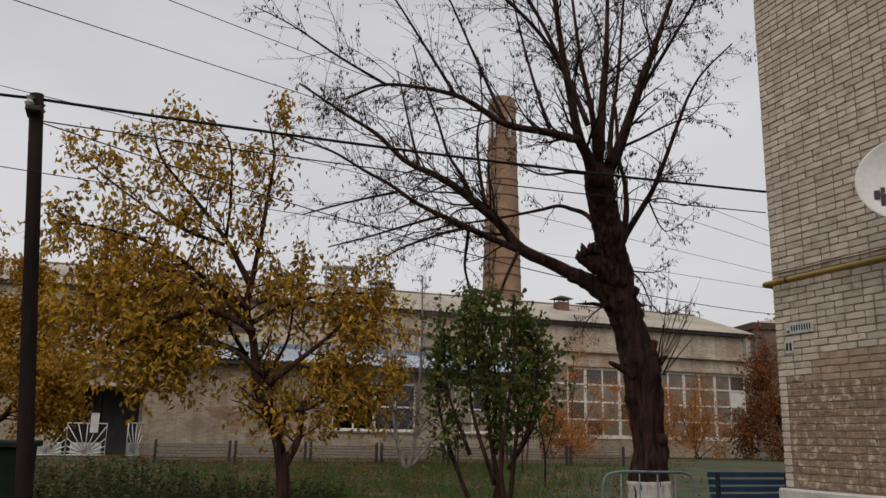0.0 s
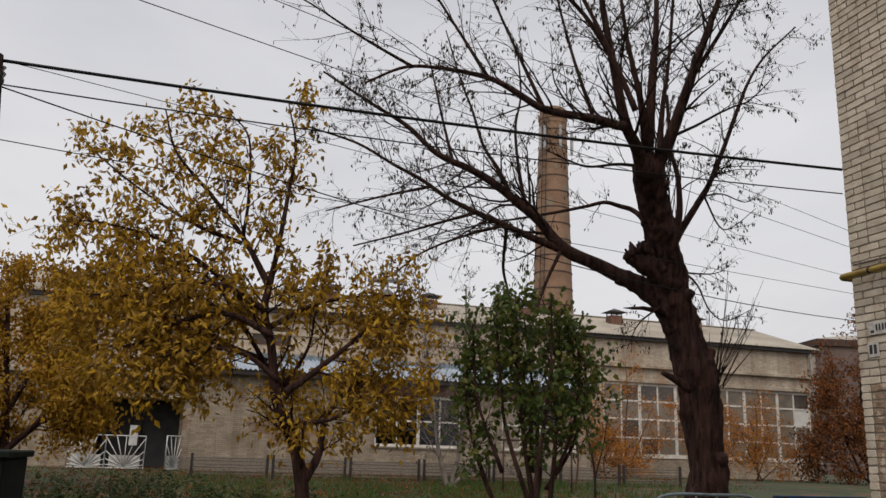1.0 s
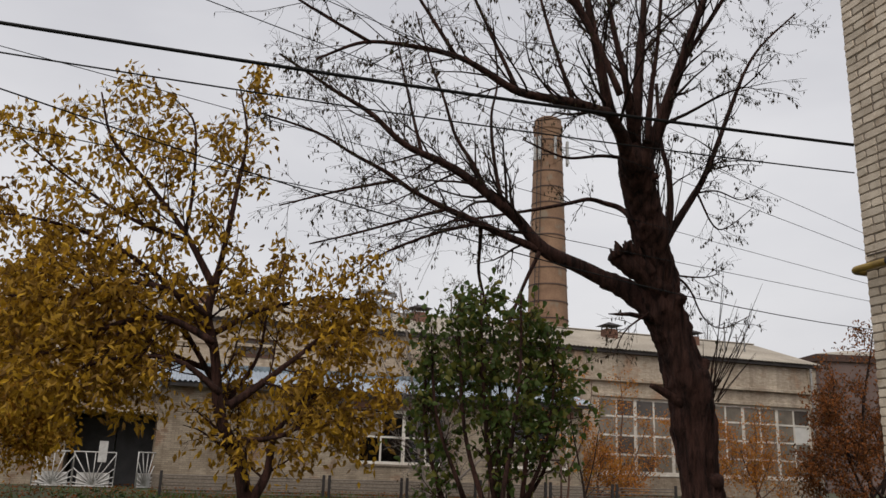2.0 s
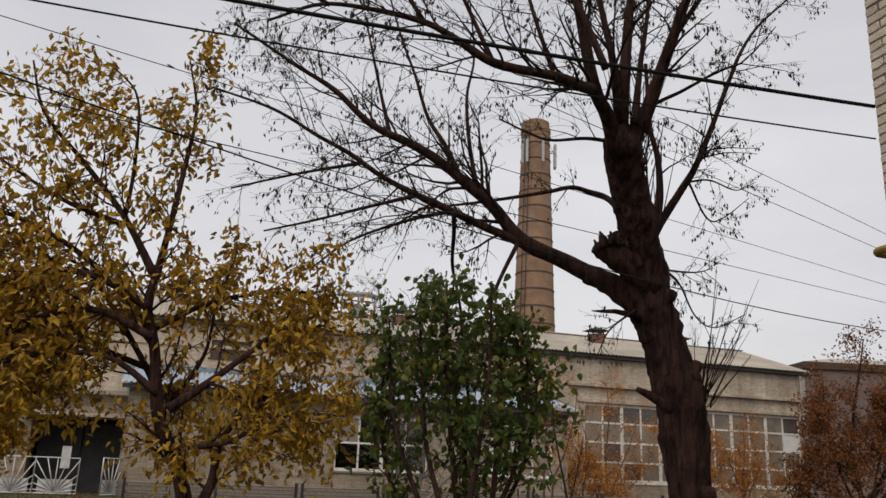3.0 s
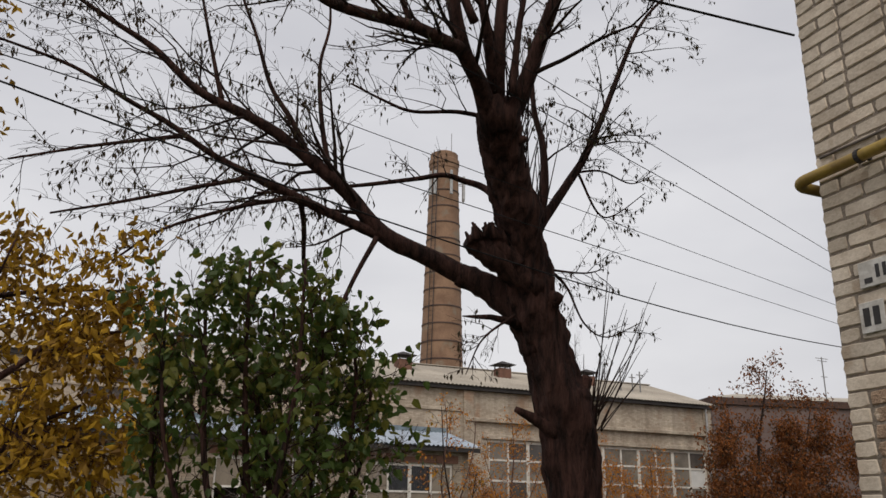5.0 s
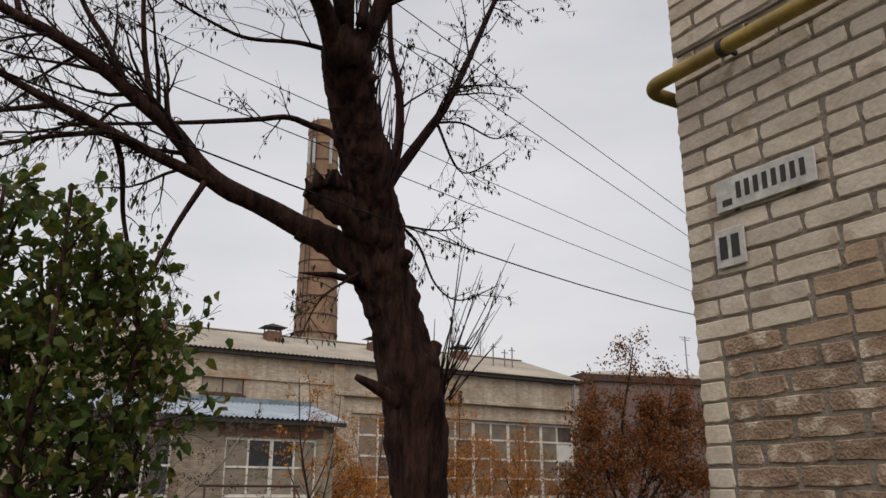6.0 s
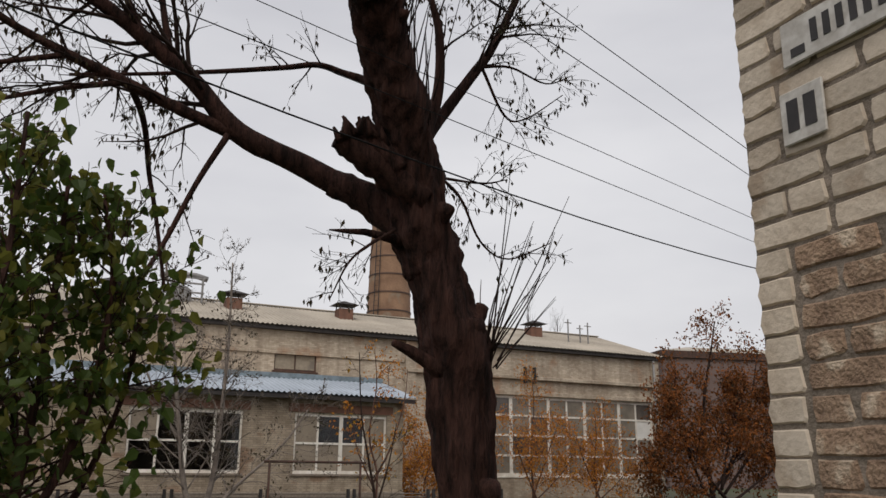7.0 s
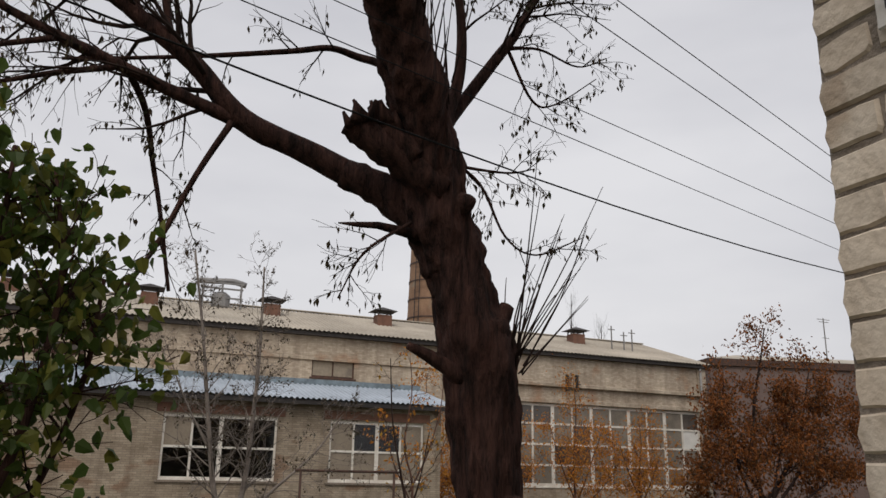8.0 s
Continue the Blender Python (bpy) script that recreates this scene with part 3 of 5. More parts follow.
# ---- chimney ----
CX, CY = 30.87, 68.0
chim = thing("factory_chimney", "tall tapering brick chimney with dark steel bands", "chimney", (CX, CY, 0.3))
def chim_r(z):
    return 1.73 + (1.19 - 1.73) * (z - 13.8) / (32.0 - 13.8)
part("shaft", lathe([(chim_r(0), 0), (chim_r(8), 8), (chim_r(16), 16), (chim_r(24), 24), (chim_r(30.6), 30.6), (chim_r(30.6) + 0.05, 30.7), (chim_r(31) + 0.05, 31.0), (chim_r(31) + 0.12, 31.1), (chim_r(31.4) + 0.12, 31.5), (chim_r(32) + 0.02, 31.6), (chim_r(32) + 0.02, 32.1), (0.85, 32.32), (0.8, 30.5)], 40), CHIMBRICK, chim)
z = 9.5
while z < 30.5:
    r = chim_r(z)
    part("steel_band", lathe([(r + 0.01, -0.05), (r + 0.045, -0.05), (r + 0.045, 0.05), (r + 0.01, 0.05)], 40, (0, 0, z)), BANDSTEEL, chim, "dark rusted steel band")
    z += 1.46
lad = Tubes()
la = math.radians(215)
for s in (-0.2, 0.2):
    lad.add([Vector(((chim_r(zz) + 0.16) * math.cos(la) - s * math.sin(la), (chim_r(zz) + 0.16) * math.sin(la) + s * math.cos(la), zz)) for zz in (2, 12, 22, 32.2)], [0.035] * 4, 5)
for k in range(75):
    zz = 2.2 + k * 0.4
    rr = chim_r(zz) + 0.16
    lad.add([Vector((rr * math.cos(la) - s * math.sin(la), rr * math.sin(la) + s * math.cos(la), zz)) for s in (-0.2, 0.2)], [0.015] * 2, 4)
lad.object("ladder", STEEL_DARK, chim)
for ang, n in ((205, 2), (330, 2), (268, 1)):
    for k in range(n):
        a = math.radians(ang + 16 * k)
        rr = chim_r(29) + 0.45
        ant = Tubes()
        ant.add([Vector((chim_r(29) * math.cos(a), chim_r(29) * math.sin(a), zz)) if q == 0 else Vector((rr * math.cos(a), rr * math.sin(a), zz)) for q, zz in ((0, 29.4), (1, 29.4))], [0.04] * 2, 5)
        ant.object("antenna_arm", STEEL_GREY, chim)
        part("panel_antenna", box((rr * math.cos(a) - 0.11, rr * math.sin(a) - 0.09, 27.9), (rr * math.cos(a) + 0.11, rr * math.sin(a) + 0.09, 30.1), None, 0.03), ANT_GREY, chim, "pale grey panel antenna")
part("lightning_rod", box((0.3, -0.85, 31.9), (0.34, -0.81, 34.0)), STEEL_GREY, chim)

# ---- far buildings ----
far = thing("far_brick_building", "distant dark brick building with a red-brown parapet", "building", (69.0, 80.0, 0.5))
far.rotation_euler = (0, 0, radians(-14))
part("wall", box((0, 0, 0), (45, 14, 14.2)), FARBRICK, far)
part("parapet", box((-0.3, -0.3, 14.2), (45.3, 14.3, 15.0), None, 0.03), RUST, far)
fr = bmesh.new()
q = [fr.verts.new(p) for p in ((-0.3, -0.3, 15.004), (45.3, -0.3, 15.004), (45.3, 14.3, 15.004), (-0.3, 14.3, 15.004), (7, 7, 16.6), (38, 7, 16.6))]
for a in ((0, 1, 5, 4), (1, 2, 5), (2, 3, 4, 5), (3, 0, 4), (3, 2, 1, 0)):
    fr.faces.new([q[k] for k in a])
part("roof", fr, ROOF, far)
aerial = thing("roof_aerial", "thin television aerial on a mast", "aerial", (86.0, 79.5, 16.0))
part("mast", box((-0.05, -0.05, -0.6), (0.05, 0.05, 5.4)), STEEL_GREY, aerial)
for k, hz in enumerate((5.2, 4.9, 3.0)):
    part("element", box((-1.0 + 0.3 * k, -0.03, hz), (1.0 - 0.2 * k, 0.03, hz + 0.06)), STEEL_GREY, aerial)

# ---- big bare tree ----
rng = random.Random(4)
tree = thing("bare_tree", "old pollarded tree, nearly bare, with dark rough bark", "tree", (9.68, 15.3, 0))
INV = Matrix.Translation((-9.68, -15.3, 0))
trunk, crown, tips = Tubes(), Tubes(), []


def at_y(y, *pts):
    return [(p[0], y, p[1]) if len(p) == 2 else p for p in pts]


tp = smooth_path(at_y(15.3, (9.68, -0.15), (9.65, 0.9), (9.62, 1.75), (9.59, 2.4), (9.53, 2.95), (9.38, 3.5), (9.25, 3.95), (9.05, 15.25, 4.43), (8.89, 15.15, 4.9), (8.72, 15.0, 5.34), (8.54, 14.85, 5.71), (8.32, 14.65, 6.07), (8.18, 14.5, 6.4), (8.1, 14.4, 6.61)), 14)
tr_r = np.interp(np.linspace(0, 13, len(tp)), range(14), (0.43, 0.35, 0.325, 0.335, 0.345, 0.335, 0.32, 0.35, 0.33, 0.285, 0.255, 0.255, 0.275, 0.27))
trunk.add(tp, list(tr_r), 64, 0.5)
head = tp[-1]
for d in ((0.18, -0.1, 0.2), (-0.2, -0.15, 0.18), (0.0, 0.06, 0.26)):
    trunk.add([head - Vector((0, 0, 0.25)), head + Vector(d) - Vector((0, 0, 0.1))], [0.22, 0.14], 12, 0.3)
# knots and old wounds
for k in range(12):
    i = rng.randrange(20, len(tp) - 20)
    a = rng.uniform(0, 2 * math.pi)
    out = Vector((math.cos(a), math.sin(a), 0.1))
    c = tp[i] + out * tr_r[i] * 0.66
    wide = rng.uniform(0.1, 0.2)
    trunk.add([c - out * 0.08, c + out * 0.06, c + out * rng.uniform(0.1, 0.17), c + out * 0.18], [wide, wide * 0.9, wide * 0.6, wide * 0.2], 10, 0.6)
# torn stub with splinters above the fork
trunk.add(smooth_path(at_y(15.05, (9.0, 4.62), (8.58, 4.82), (8.2, 5.02), (8.0, 5.1)), 5), list(np.linspace(0.22, 0.085, 16)), 14, 0.8)
trunk.add(smooth_path(at_y(15.0, (8.66, 4.85), (8.42, 5.1), (8.26, 5.34)), 5), list(np.linspace(0.17, 0.07, 11)), 10, 0.9)
for k in range(22):
    b = Vector((rng.uniform(7.98, 8.55), 15.0 + rng.uniform(-0.14, 0.12), 0))
    b.z = 5.12 + 0.12 * math.sin((b.x - 7.98) * 5.4)
    trunk.add([b - Vector((0, 0, 0.1)), b + Vector((rng.uniform(-0.16, 0.04), rng.uniform(-0.08, 0.08), rng.uniform(0.0, 0.12)))], [rng.uniform(0.04, 0.075), 0.016], 6)
trunk.add(smooth_path(at_y(15.15, (9.4, 3.25), (9.64, 3.38), (9.74, 3.56)), 4), list(np.linspace(0.13, 0.075, 9)), 10, 0.5)
trunk.add(smooth_path(at_y(15.2, (9.3, 2.82), (9.02, 2.99), (8.74, 3.1)), 4), list(np.linspace(0.09, 0.04, 9)), 9, 0.4)
trunk.add([Vector(p) for p in at_y(15.2, (8.85, 4.16), (8.4, 4.21), (8.2, 4.19), (8.02, 4.18))], [0.06, 0.034, 0.027, 0.008], 7, 0.2)
trunk.add(smooth_path([(9.2, 15.3, 3.9), (8.98, 15.35, 4.34), (8.6, 15.55, 4.66), (8.2, 15.7, 4.87)], 6), list(np.linspace(0.28, 0.15, 19)), 24, 0.35)
ob = trunk.object("trunk", BARK, tree)
ob.matrix_parent_inverse = INV
L2 = at_y(15.8, (8.95, 15.35, 4.42), (8.62, 15.6, 4.67), (7.94, 15.75, 5.0), (7.17, 5.29), (6.66, 5.78), (6.2, 6.1), (5.78, 6.37), (5.34, 6.57), (4.71, 6.78), (4.14, 7.22), (3.53, 7.52), (2.6, 8.0))
L3 = at_y(15.8, (7.4, 5.2), (6.9, 5.33), (6.45, 5.46), (5.97, 5.62), (5.47, 5.78), (4.92, 5.99), (4.44, 6.26), (3.91, 6.48), (3.27, 6.77), (2.4, 6.95))
L1 = at_y(13.4, (7.8, 14.2, 6.7), (7.38, 13.85, 6.92), (7.06, 13.6, 6.84), (6.55, 6.8), (5.73, 6.82), (5.17, 7.06), (4.78, 7.19), (4.16, 7.22), (3.5, 7.15), (2.9, 6.8))
HL = at_y(15.8, (8.55, 15.0, 5.5), (8.56, 15.6, 6.08), (8.3, 6.24), (8.0, 6.27), (7.6, 6.14), (6.9, 5.93), (6.2, 5.74), (5.5, 5.57))
RL = at_y(15.4, (8.85, 15.1, 5.0), (9.28, 5.63), (9.72, 6.3), (10.02, 6.76), (10.35, 7.46), (10.76, 8.41), (11.07, 9.08), (11.5, 9.7), (12.3, 10.5))
RS = at_y(15.3, (8.85, 15.1, 5.0), (9.2, 5.7), (9.29, 6.2), (9.27, 6.8), (9.15, 7.3), (9.1, 8.4))
limb(crown, tips, L2, 0.165, 0.018, rng, 29, 2, 1.9, 0.01, (0.5, 1.1), 0.3, 14, lump=0.2)
limb(crown, tips, L3, 0.085, 0.015, rng, 27, 2, 1.7, 0.035, (0.5, 1.2), 0.12, 10, lump=0.2)
limb(crown, tips, L1, 0.10, 0.016, rng, 20, 2, 1.7, 0.0, (0.4, 1.1), 0.2, 10)
limb(crown, tips, HL, 0.058, 0.016, rng, 10, 1, 0.9, 0.04, (0.5, 1.2), 0.4, 8)
limb(crown, tips, RL, 0.085, 0.016, rng, 22, 2, 1.4, 0.02, (0.4, 1.1), 0.25, 9)
limb(crown, tips, RS, 0.085, 0.03, rng, 9, 2, 1.2, 0.0, (0.4, 1.0), 0.5, 9)
stems = (
    (at_y(13.7, (8.02, 14.4, 6.42), (7.7, 14.1, 6.75), (7.34, 13.8, 6.98), (7.08, 7.97), (6.93, 8.8), (6.75, 10.1), (6.5, 11.5)), 0.16),
    (at_y(13.9, (8.1, 14.4, 6.5), (7.92, 14.0, 7.18), (7.96, 8.2), (8.03, 8.8), (8.1, 10.2), (8.2, 11.8)), 0.13),
    (at_y(13.8, (7.95, 14.2, 6.75), (7.64, 7.4), (7.48, 8.15), (7.36, 8.85), (7.15, 10.6)), 0.085),
    (at_y(13.6, (8.2, 14.4, 6.45), (8.36, 14.2, 6.88), (8.58, 13.8, 7.9), (8.82, 8.75), (9.3, 9.95), (9.95, 11.5)), 0.16),
    (at_y(14.1, (8.15, 6.7), (8.25, 7.6), (8.4, 8.5), (8.6, 10.3)), 0.065),
    (at_y(13.4, (7.3, 7.05), (6.9, 7.9), (6.3, 9.0), (5.4, 10.2)), 0.065),
    (at_y(13.6, (7.1, 7.85), (6.5, 8.7), (5.6, 9.4), (4.5, 10.1)), 0.055),
    (at_y(13.8, (8.6, 7.95), (9.4, 9.2), (10.2, 10.5)), 0.055),
)
for ctrl, r in stems:
    limb(crown, tips, ctrl, r * 0.85, 0.022, rng, 13, 2, 1.9, 0.0, (0.4, 1.0), 0.22, 9)
for ctrl, r in (
    (at_y(15.8, (6.42, 5.98), (6.27, 6.7), (6.2, 7.5), (6.3, 8.2), (6.2, 9.2)), 0.042),
    (at_y(15.8, (6.15, 6.12), (5.9, 6.6), (5.58, 7.05), (5.35, 7.7), (5.1, 8.3), (4.8, 9.2)), 0.047),
    (at_y(15.8, (5.0, 6.68), (4.75, 7.6), (4.5, 8.6)), 0.036),
    (at_y(15.8, (5.45, 5.77), (4.75, 5.5), (4.0, 5.2), (3.3, 4.95)), 0.034),
    (at_y(15.8, (6.0, 5.6), (5.3, 5.35), (4.5, 4.95), (4.0, 4.5)), 0.034),
    (at_y(15.8, (4.6, 6.15), (3.7, 5.85), (2.8, 5.5)), 0.03),
    (at_y(14.6, (8.1, 6.6), (7.63, 6.58), (7.07, 6.46), (6.7, 6.52), (6.28, 6.65)), 0.034),
):
    limb(crown, tips, ctrl, r, 0.012, rng, 10, 1, 1.15, 0.02, (0.5, 1.2), 0.15, 7)
# long twigs reaching up and out over the yard
for ctrl, r in (
    (at_y(13.4, (5.7, 6.83), (5.2, 7.8), (4.7, 8.8), (4.2, 9.8)), 0.036),
    (at_y(13.4, (4.78, 7.19), (4.2, 8.0), (3.6, 8.8), (3.0, 9.4)), 0.034),
    (at_y(13.4, (3.6, 7.16), (2.8, 7.5), (2.0, 7.9), (1.4, 8.1)), 0.03),
    (at_y(13.4, (6.55, 6.8), (6.2, 7.8), (5.9, 8.9), (5.7, 10.0)), 0.036),
):
    limb(crown, tips, ctrl, r, 0.008, rng, 11, 1, 1.2, 0.0, (0.4, 1.0), 0.12, 6)
# broken hanging branches
for ctrl, r in (([(6.05, 15.8, 5.62), (6.3, 16.5, 5.5), (6.46, 17.0, 5.1), (6.58, 17.0, 4.6), (6.75, 17.0, 3.76)], 0.042), (at_y(15.7, (7.05, 5.2), (6.77, 4.61), (6.45, 3.81), (6.03, 3.06)), 0.038)):
    limb(crown, tips, ctrl, r, 0.02, rng, 6, 1, 0.7, 0.05, (0.5, 1.2), 0.3, 7)
# shoots with hanging seeds on the lee side of the trunk, and thin whips
for ctrl in (at_y(15.1, (9.0, 5.0), (9.42, 4.75), (9.7, 4.25), (10.05, 4.1), (10.6, 4.35)), at_y(15.1, (9.0, 4.9), (9.7, 4.92), (10.05, 5.02)), at_y(15.4, (9.9, 6.5), (10.2, 5.95), (10.5, 5.97), (11.05, 6.4)), at_y(15.1, (8.7, 4.25), (8.25, 3.9), (8.02, 3.45)), at_y(15.4, (9.85, 6.5), (10.3, 6.6), (10.8, 6.5), (11.2, 6.7))):
    limb(crown, tips, ctrl, 0.022, 0.006, rng, 10, 1, 0.6, 0.05, (0.5, 1.2), 0.15, 5)
for k in range(18):
    b = Vector((9.82 + rng.uniform(-0.06, 0.06), 15.1 + rng.uniform(-0.1, 0.1), 3.0 + rng.uniform(-0.12, 0.12)))
    d = Vector((rng.uniform(0.0, 0.95), rng.uniform(-0.2, 0.3), 1)).normalized()
    n = 5
    ln = rng.uniform(0.7, 2.1)
    bow = rng.uniform(-0.12, 0.12)
    crown.add([b + d * ln * i / n + Vector((bow * math.sin(math.pi * i / n), 0, 0)) for i in range(n + 1)], [0.009 * (1 - i / (n + 1)) + 0.002 for i in range(n + 1)], 4)
for k in range(60):
    b = tp[rng.randrange(120, len(tp))] + Vector((rng.uniform(-0.25, 0.25), rng.uniform(-0.35, -0.1), 0.1))
    d = Vector((rng.uniform(-0.35, 0.3), rng.uniform(-0.3, 0.2), 1)).normalized()
    crown.add([b, b + d * 0.5, b + d * rng.uniform(0.8, 1.5)], [0.009, 0.007, 0.003], 4)
for own in MAIN_LIMBS:
    ob = own.object("limb", BARK, tree)
    ob.matrix_parent_inverse = INV
ob = tagged(crown.object("twig_mass", TWIG, tree), "fine bare twigs", kind="stuff")
ob.matrix_parent_inverse = INV
seeds = Leaves()
for pts, dirs in tips:
    for i in range(1, len(pts)):
        if rng.random() < 0.25:
            for k in range(rng.choice((1, 1, 2))):
                seeds.add(pts[i] + Vector((rng.gauss(0, 0.02), rng.gauss(0, 0.02), 0)), Vector((rng.gauss(0, 0.25), rng.gauss(0, 0.25), -1)), rng.uniform(0.05, 0.095), rng, 0.42)
ob = tagged(seeds.object("seed_mass", DRY_LEAF, tree), "dark dry hanging leaves and seeds", kind="stuff")
ob.matrix_parent_inverse = INV
wash = Tubes()
wash.add([tp[k] for k in range(15)], [float(tr_r[k]) * 1.03 + 0.008 for k in range(15)], 64, 0.5)
ob = tagged(wash.object("lime_wash", LIMEWASH, tree), "worn whitewash round the foot of the trunk")
ob.matrix_parent_inverse = INV


# ---- yellow tree ----
def leafy_tree(name, label, base, limbs, trunk_mat, leaf_mat, seed, leaf, per, kids, level, length, droop=0.0, wide=0.5, category="tree", spread_leaf=0.06, skip=0.0, first=0.2, high=99.0):
    """A tree or shrub with drawn limbs, random branches and leaves on the twigs. limbs: (points, r0, r1)."""
    r = random.Random(seed)
    t = thing(name, label, category, base)
    inv = Matrix.Translation([-c for c in base])
    tb, tp_, lv = Tubes(), [], Leaves()
    MAIN_LIMBS.clear()
    for ctrl, r0, r1, k in limbs:
        limb(tb, tp_, ctrl, r0, r1, r, k or kids, level, length, droop, (0.4, 1.2), first, 9, 0.15, 0.2)
    for k, own in enumerate(MAIN_LIMBS):
        o = own.object("limb" if k else "trunk", trunk_mat, t)
        o.matrix_parent_inverse = inv
    o = tagged(tb.object("twig_mass", trunk_mat, t), kind="stuff")
    o.matrix_parent_inverse = inv
    for pts, dirs in tp_:
        if r.random() < skip:
            continue
        for i in range(1, len(pts)):
            n = per if pts[i].z < high else per * 0.6
            for k in range(int(n + r.random())):
                p = pts[i] + Vector((r.gauss(0, spread_leaf), r.gauss(0, spread_leaf), r.gauss(0, spread_leaf)))
                lv.add(p, Vector((r.gauss(0, 0.5), r.gauss(0, 0.5), r.gauss(-0.55, 0.4))), leaf * r.uniform(0.7, 1.25), r, wide)
    o = tagged(lv.object("foliage", leaf_mat, t), kind="stuff")
    o.matrix_parent_inverse = inv
    return t


leafy_tree("yellow_tree", "crooked fruit tree with thin yellow autumn leaves", (2.72, 15.8, 0), (
    (at_y(15.8, (2.78, -0.1), (2.75, 0.6), (2.7, 1.15), (2.52, 1.78), (2.23, 2.35), (2.08, 3.2), (1.93, 3.75), (1.99, 4.23), (2.08, 4.9), (2.17, 5.75), (2.23, 6.55), (2.06, 7.3)), 0.14, 0.012, 26),
    (at_y(15.8, (2.72, 1.1), (2.95, 1.57), (3.02, 2.1), (3.4, 2.6), (3.9, 2.9)), 0.085, 0.015, 11),
    (at_y(15.8, (1.97, 4.15), (1.51, 4.89), (0.94, 5.55), (0.34, 6.2), (0.1, 6.9)), 0.06, 0.012, 17),
    (at_y(15.6, (1.96, 3.7), (1.31, 4.03), (0.68, 4.06), (0.11, 3.81), (-0.7, 3.75)), 0.06, 0.012, 22),
    (at_y(15.4, (2.05, 3.3), (1.37, 3.58), (0.7, 3.43), (0.11, 3.05), (-0.5, 2.95)), 0.06, 0.012, 22),
    (at_y(16.2, (2.0, 3.5), (1.2, 4.3), (0.3, 4.8), (-0.6, 5.0), (-1.2, 5.0)), 0.055, 0.012, 20),
    (at_y(15.3, (2.2, 2.6), (1.6, 3.0), (0.9, 3.0), (0.2, 2.75)), 0.05, 0.012, 16),
    (at_y(16.4, (2.1, 3.0), (1.3, 3.3), (0.4, 3.9), (-0.7, 4.4)), 0.05, 0.012, 20),
    (at_y(15.8, (1.5, 4.9), (1.53, 5.64), (1.45, 6.6), (1.1, 7.0)), 0.036, 0.01, 10),
    (at_y(16.0, (1.51, 4.85), (0.7, 5.1), (-0.2, 5.6), (-0.9, 6.1)), 0.04, 0.01, 14),
    (at_y(15.6, (2.33, 2.45), (2.76, 2.8), (3.24, 3.22), (3.6, 3.53), (4.3, 3.7)), 0.065, 0.012, 15),
    (at_y(15.6, (2.45, 2.0), (3.06, 2.08), (3.77, 2.46), (4.65, 2.5)), 0.05, 0.012, 13),
    (at_y(15.9, (2.05, 3.5), (2.7, 3.9), (3.4, 4.1), (4.2, 4.2)), 0.05, 0.012, 13),
    (at_y(16.1, (2.3, 2.5), (2.7, 3.2), (2.8, 3.9), (3.0, 4.7)), 0.04, 0.01, 10),
    (at_y(16.2, (2.2, 2.7), (1.6, 3.6), (1.0, 4.3), (0.3, 4.3)), 0.05, 0.012, 16),
), BARK, YELLOW_LEAF, 21, 0.13, 0.85, 13, 2, 1.3, 0.02, 0.5, high=4.7, spread_leaf=0.10)

leafy_tree("lilac_bush", "tall green lilac bush with dense dark leaves", (5.25, 12.65, 0), (
    (at_y(12.65, (5.35, -0.1), (5.25, 0.9), (5.1, 1.8), (5.0, 2.7), (4.95, 3.75)), 0.06, 0.012, 25),
    (at_y(12.55, (5.3, 0.0), (5.4, 0.9), (5.5, 1.8), (5.55, 2.6), (5.55, 3.5)), 0.05, 0.012, 26),
    (at_y(12.95, (5.25, 0.0), (4.9, 0.8), (4.6, 1.5), (4.4, 2.2), (4.4, 2.9)), 0.05, 0.012, 26),
    (at_y(12.25, (5.3, 0.3), (5.1, 1.2), (5.2, 2.0), (5.3, 2.8), (5.3, 3.7)), 0.04, 0.012, 26),
    (at_y(13.05, (5.3, 0.5), (5.5, 1.4), (5.4, 2.4), (5.25, 3.5)), 0.04, 0.012, 24),
    (at_y(12.55, (5.5, 1.4), (5.75, 2.0), (5.85, 2.8), (5.75, 3.4)), 0.03, 0.01, 26),
    (at_y(12.75, (5.45, 1.2), (5.8, 1.7), (6.0, 2.3), (6.05, 2.9)), 0.03, 0.01, 20),
    (at_y(12.65, (4.8, 1.4), (4.45, 2.3), (4.35, 3.3)), 0.03, 0.01, 18),
    (at_y(12.45, (5.1, 1.0), (4.75, 2.0), (4.65, 2.9), (4.6, 3.5)), 0.035, 0.01, 24),
    (at_y(12.85, (5.3, 1.4), (5.25, 2.3), (5.0, 3.0), (5.1, 3.8)), 0.035, 0.01, 20),
), BARK, GREEN_LEAF, 7, 0.088, 0.8, 24, 1, 0.64, 0.0, 0.74, "bush", 0.06, 0.0, 0.4)

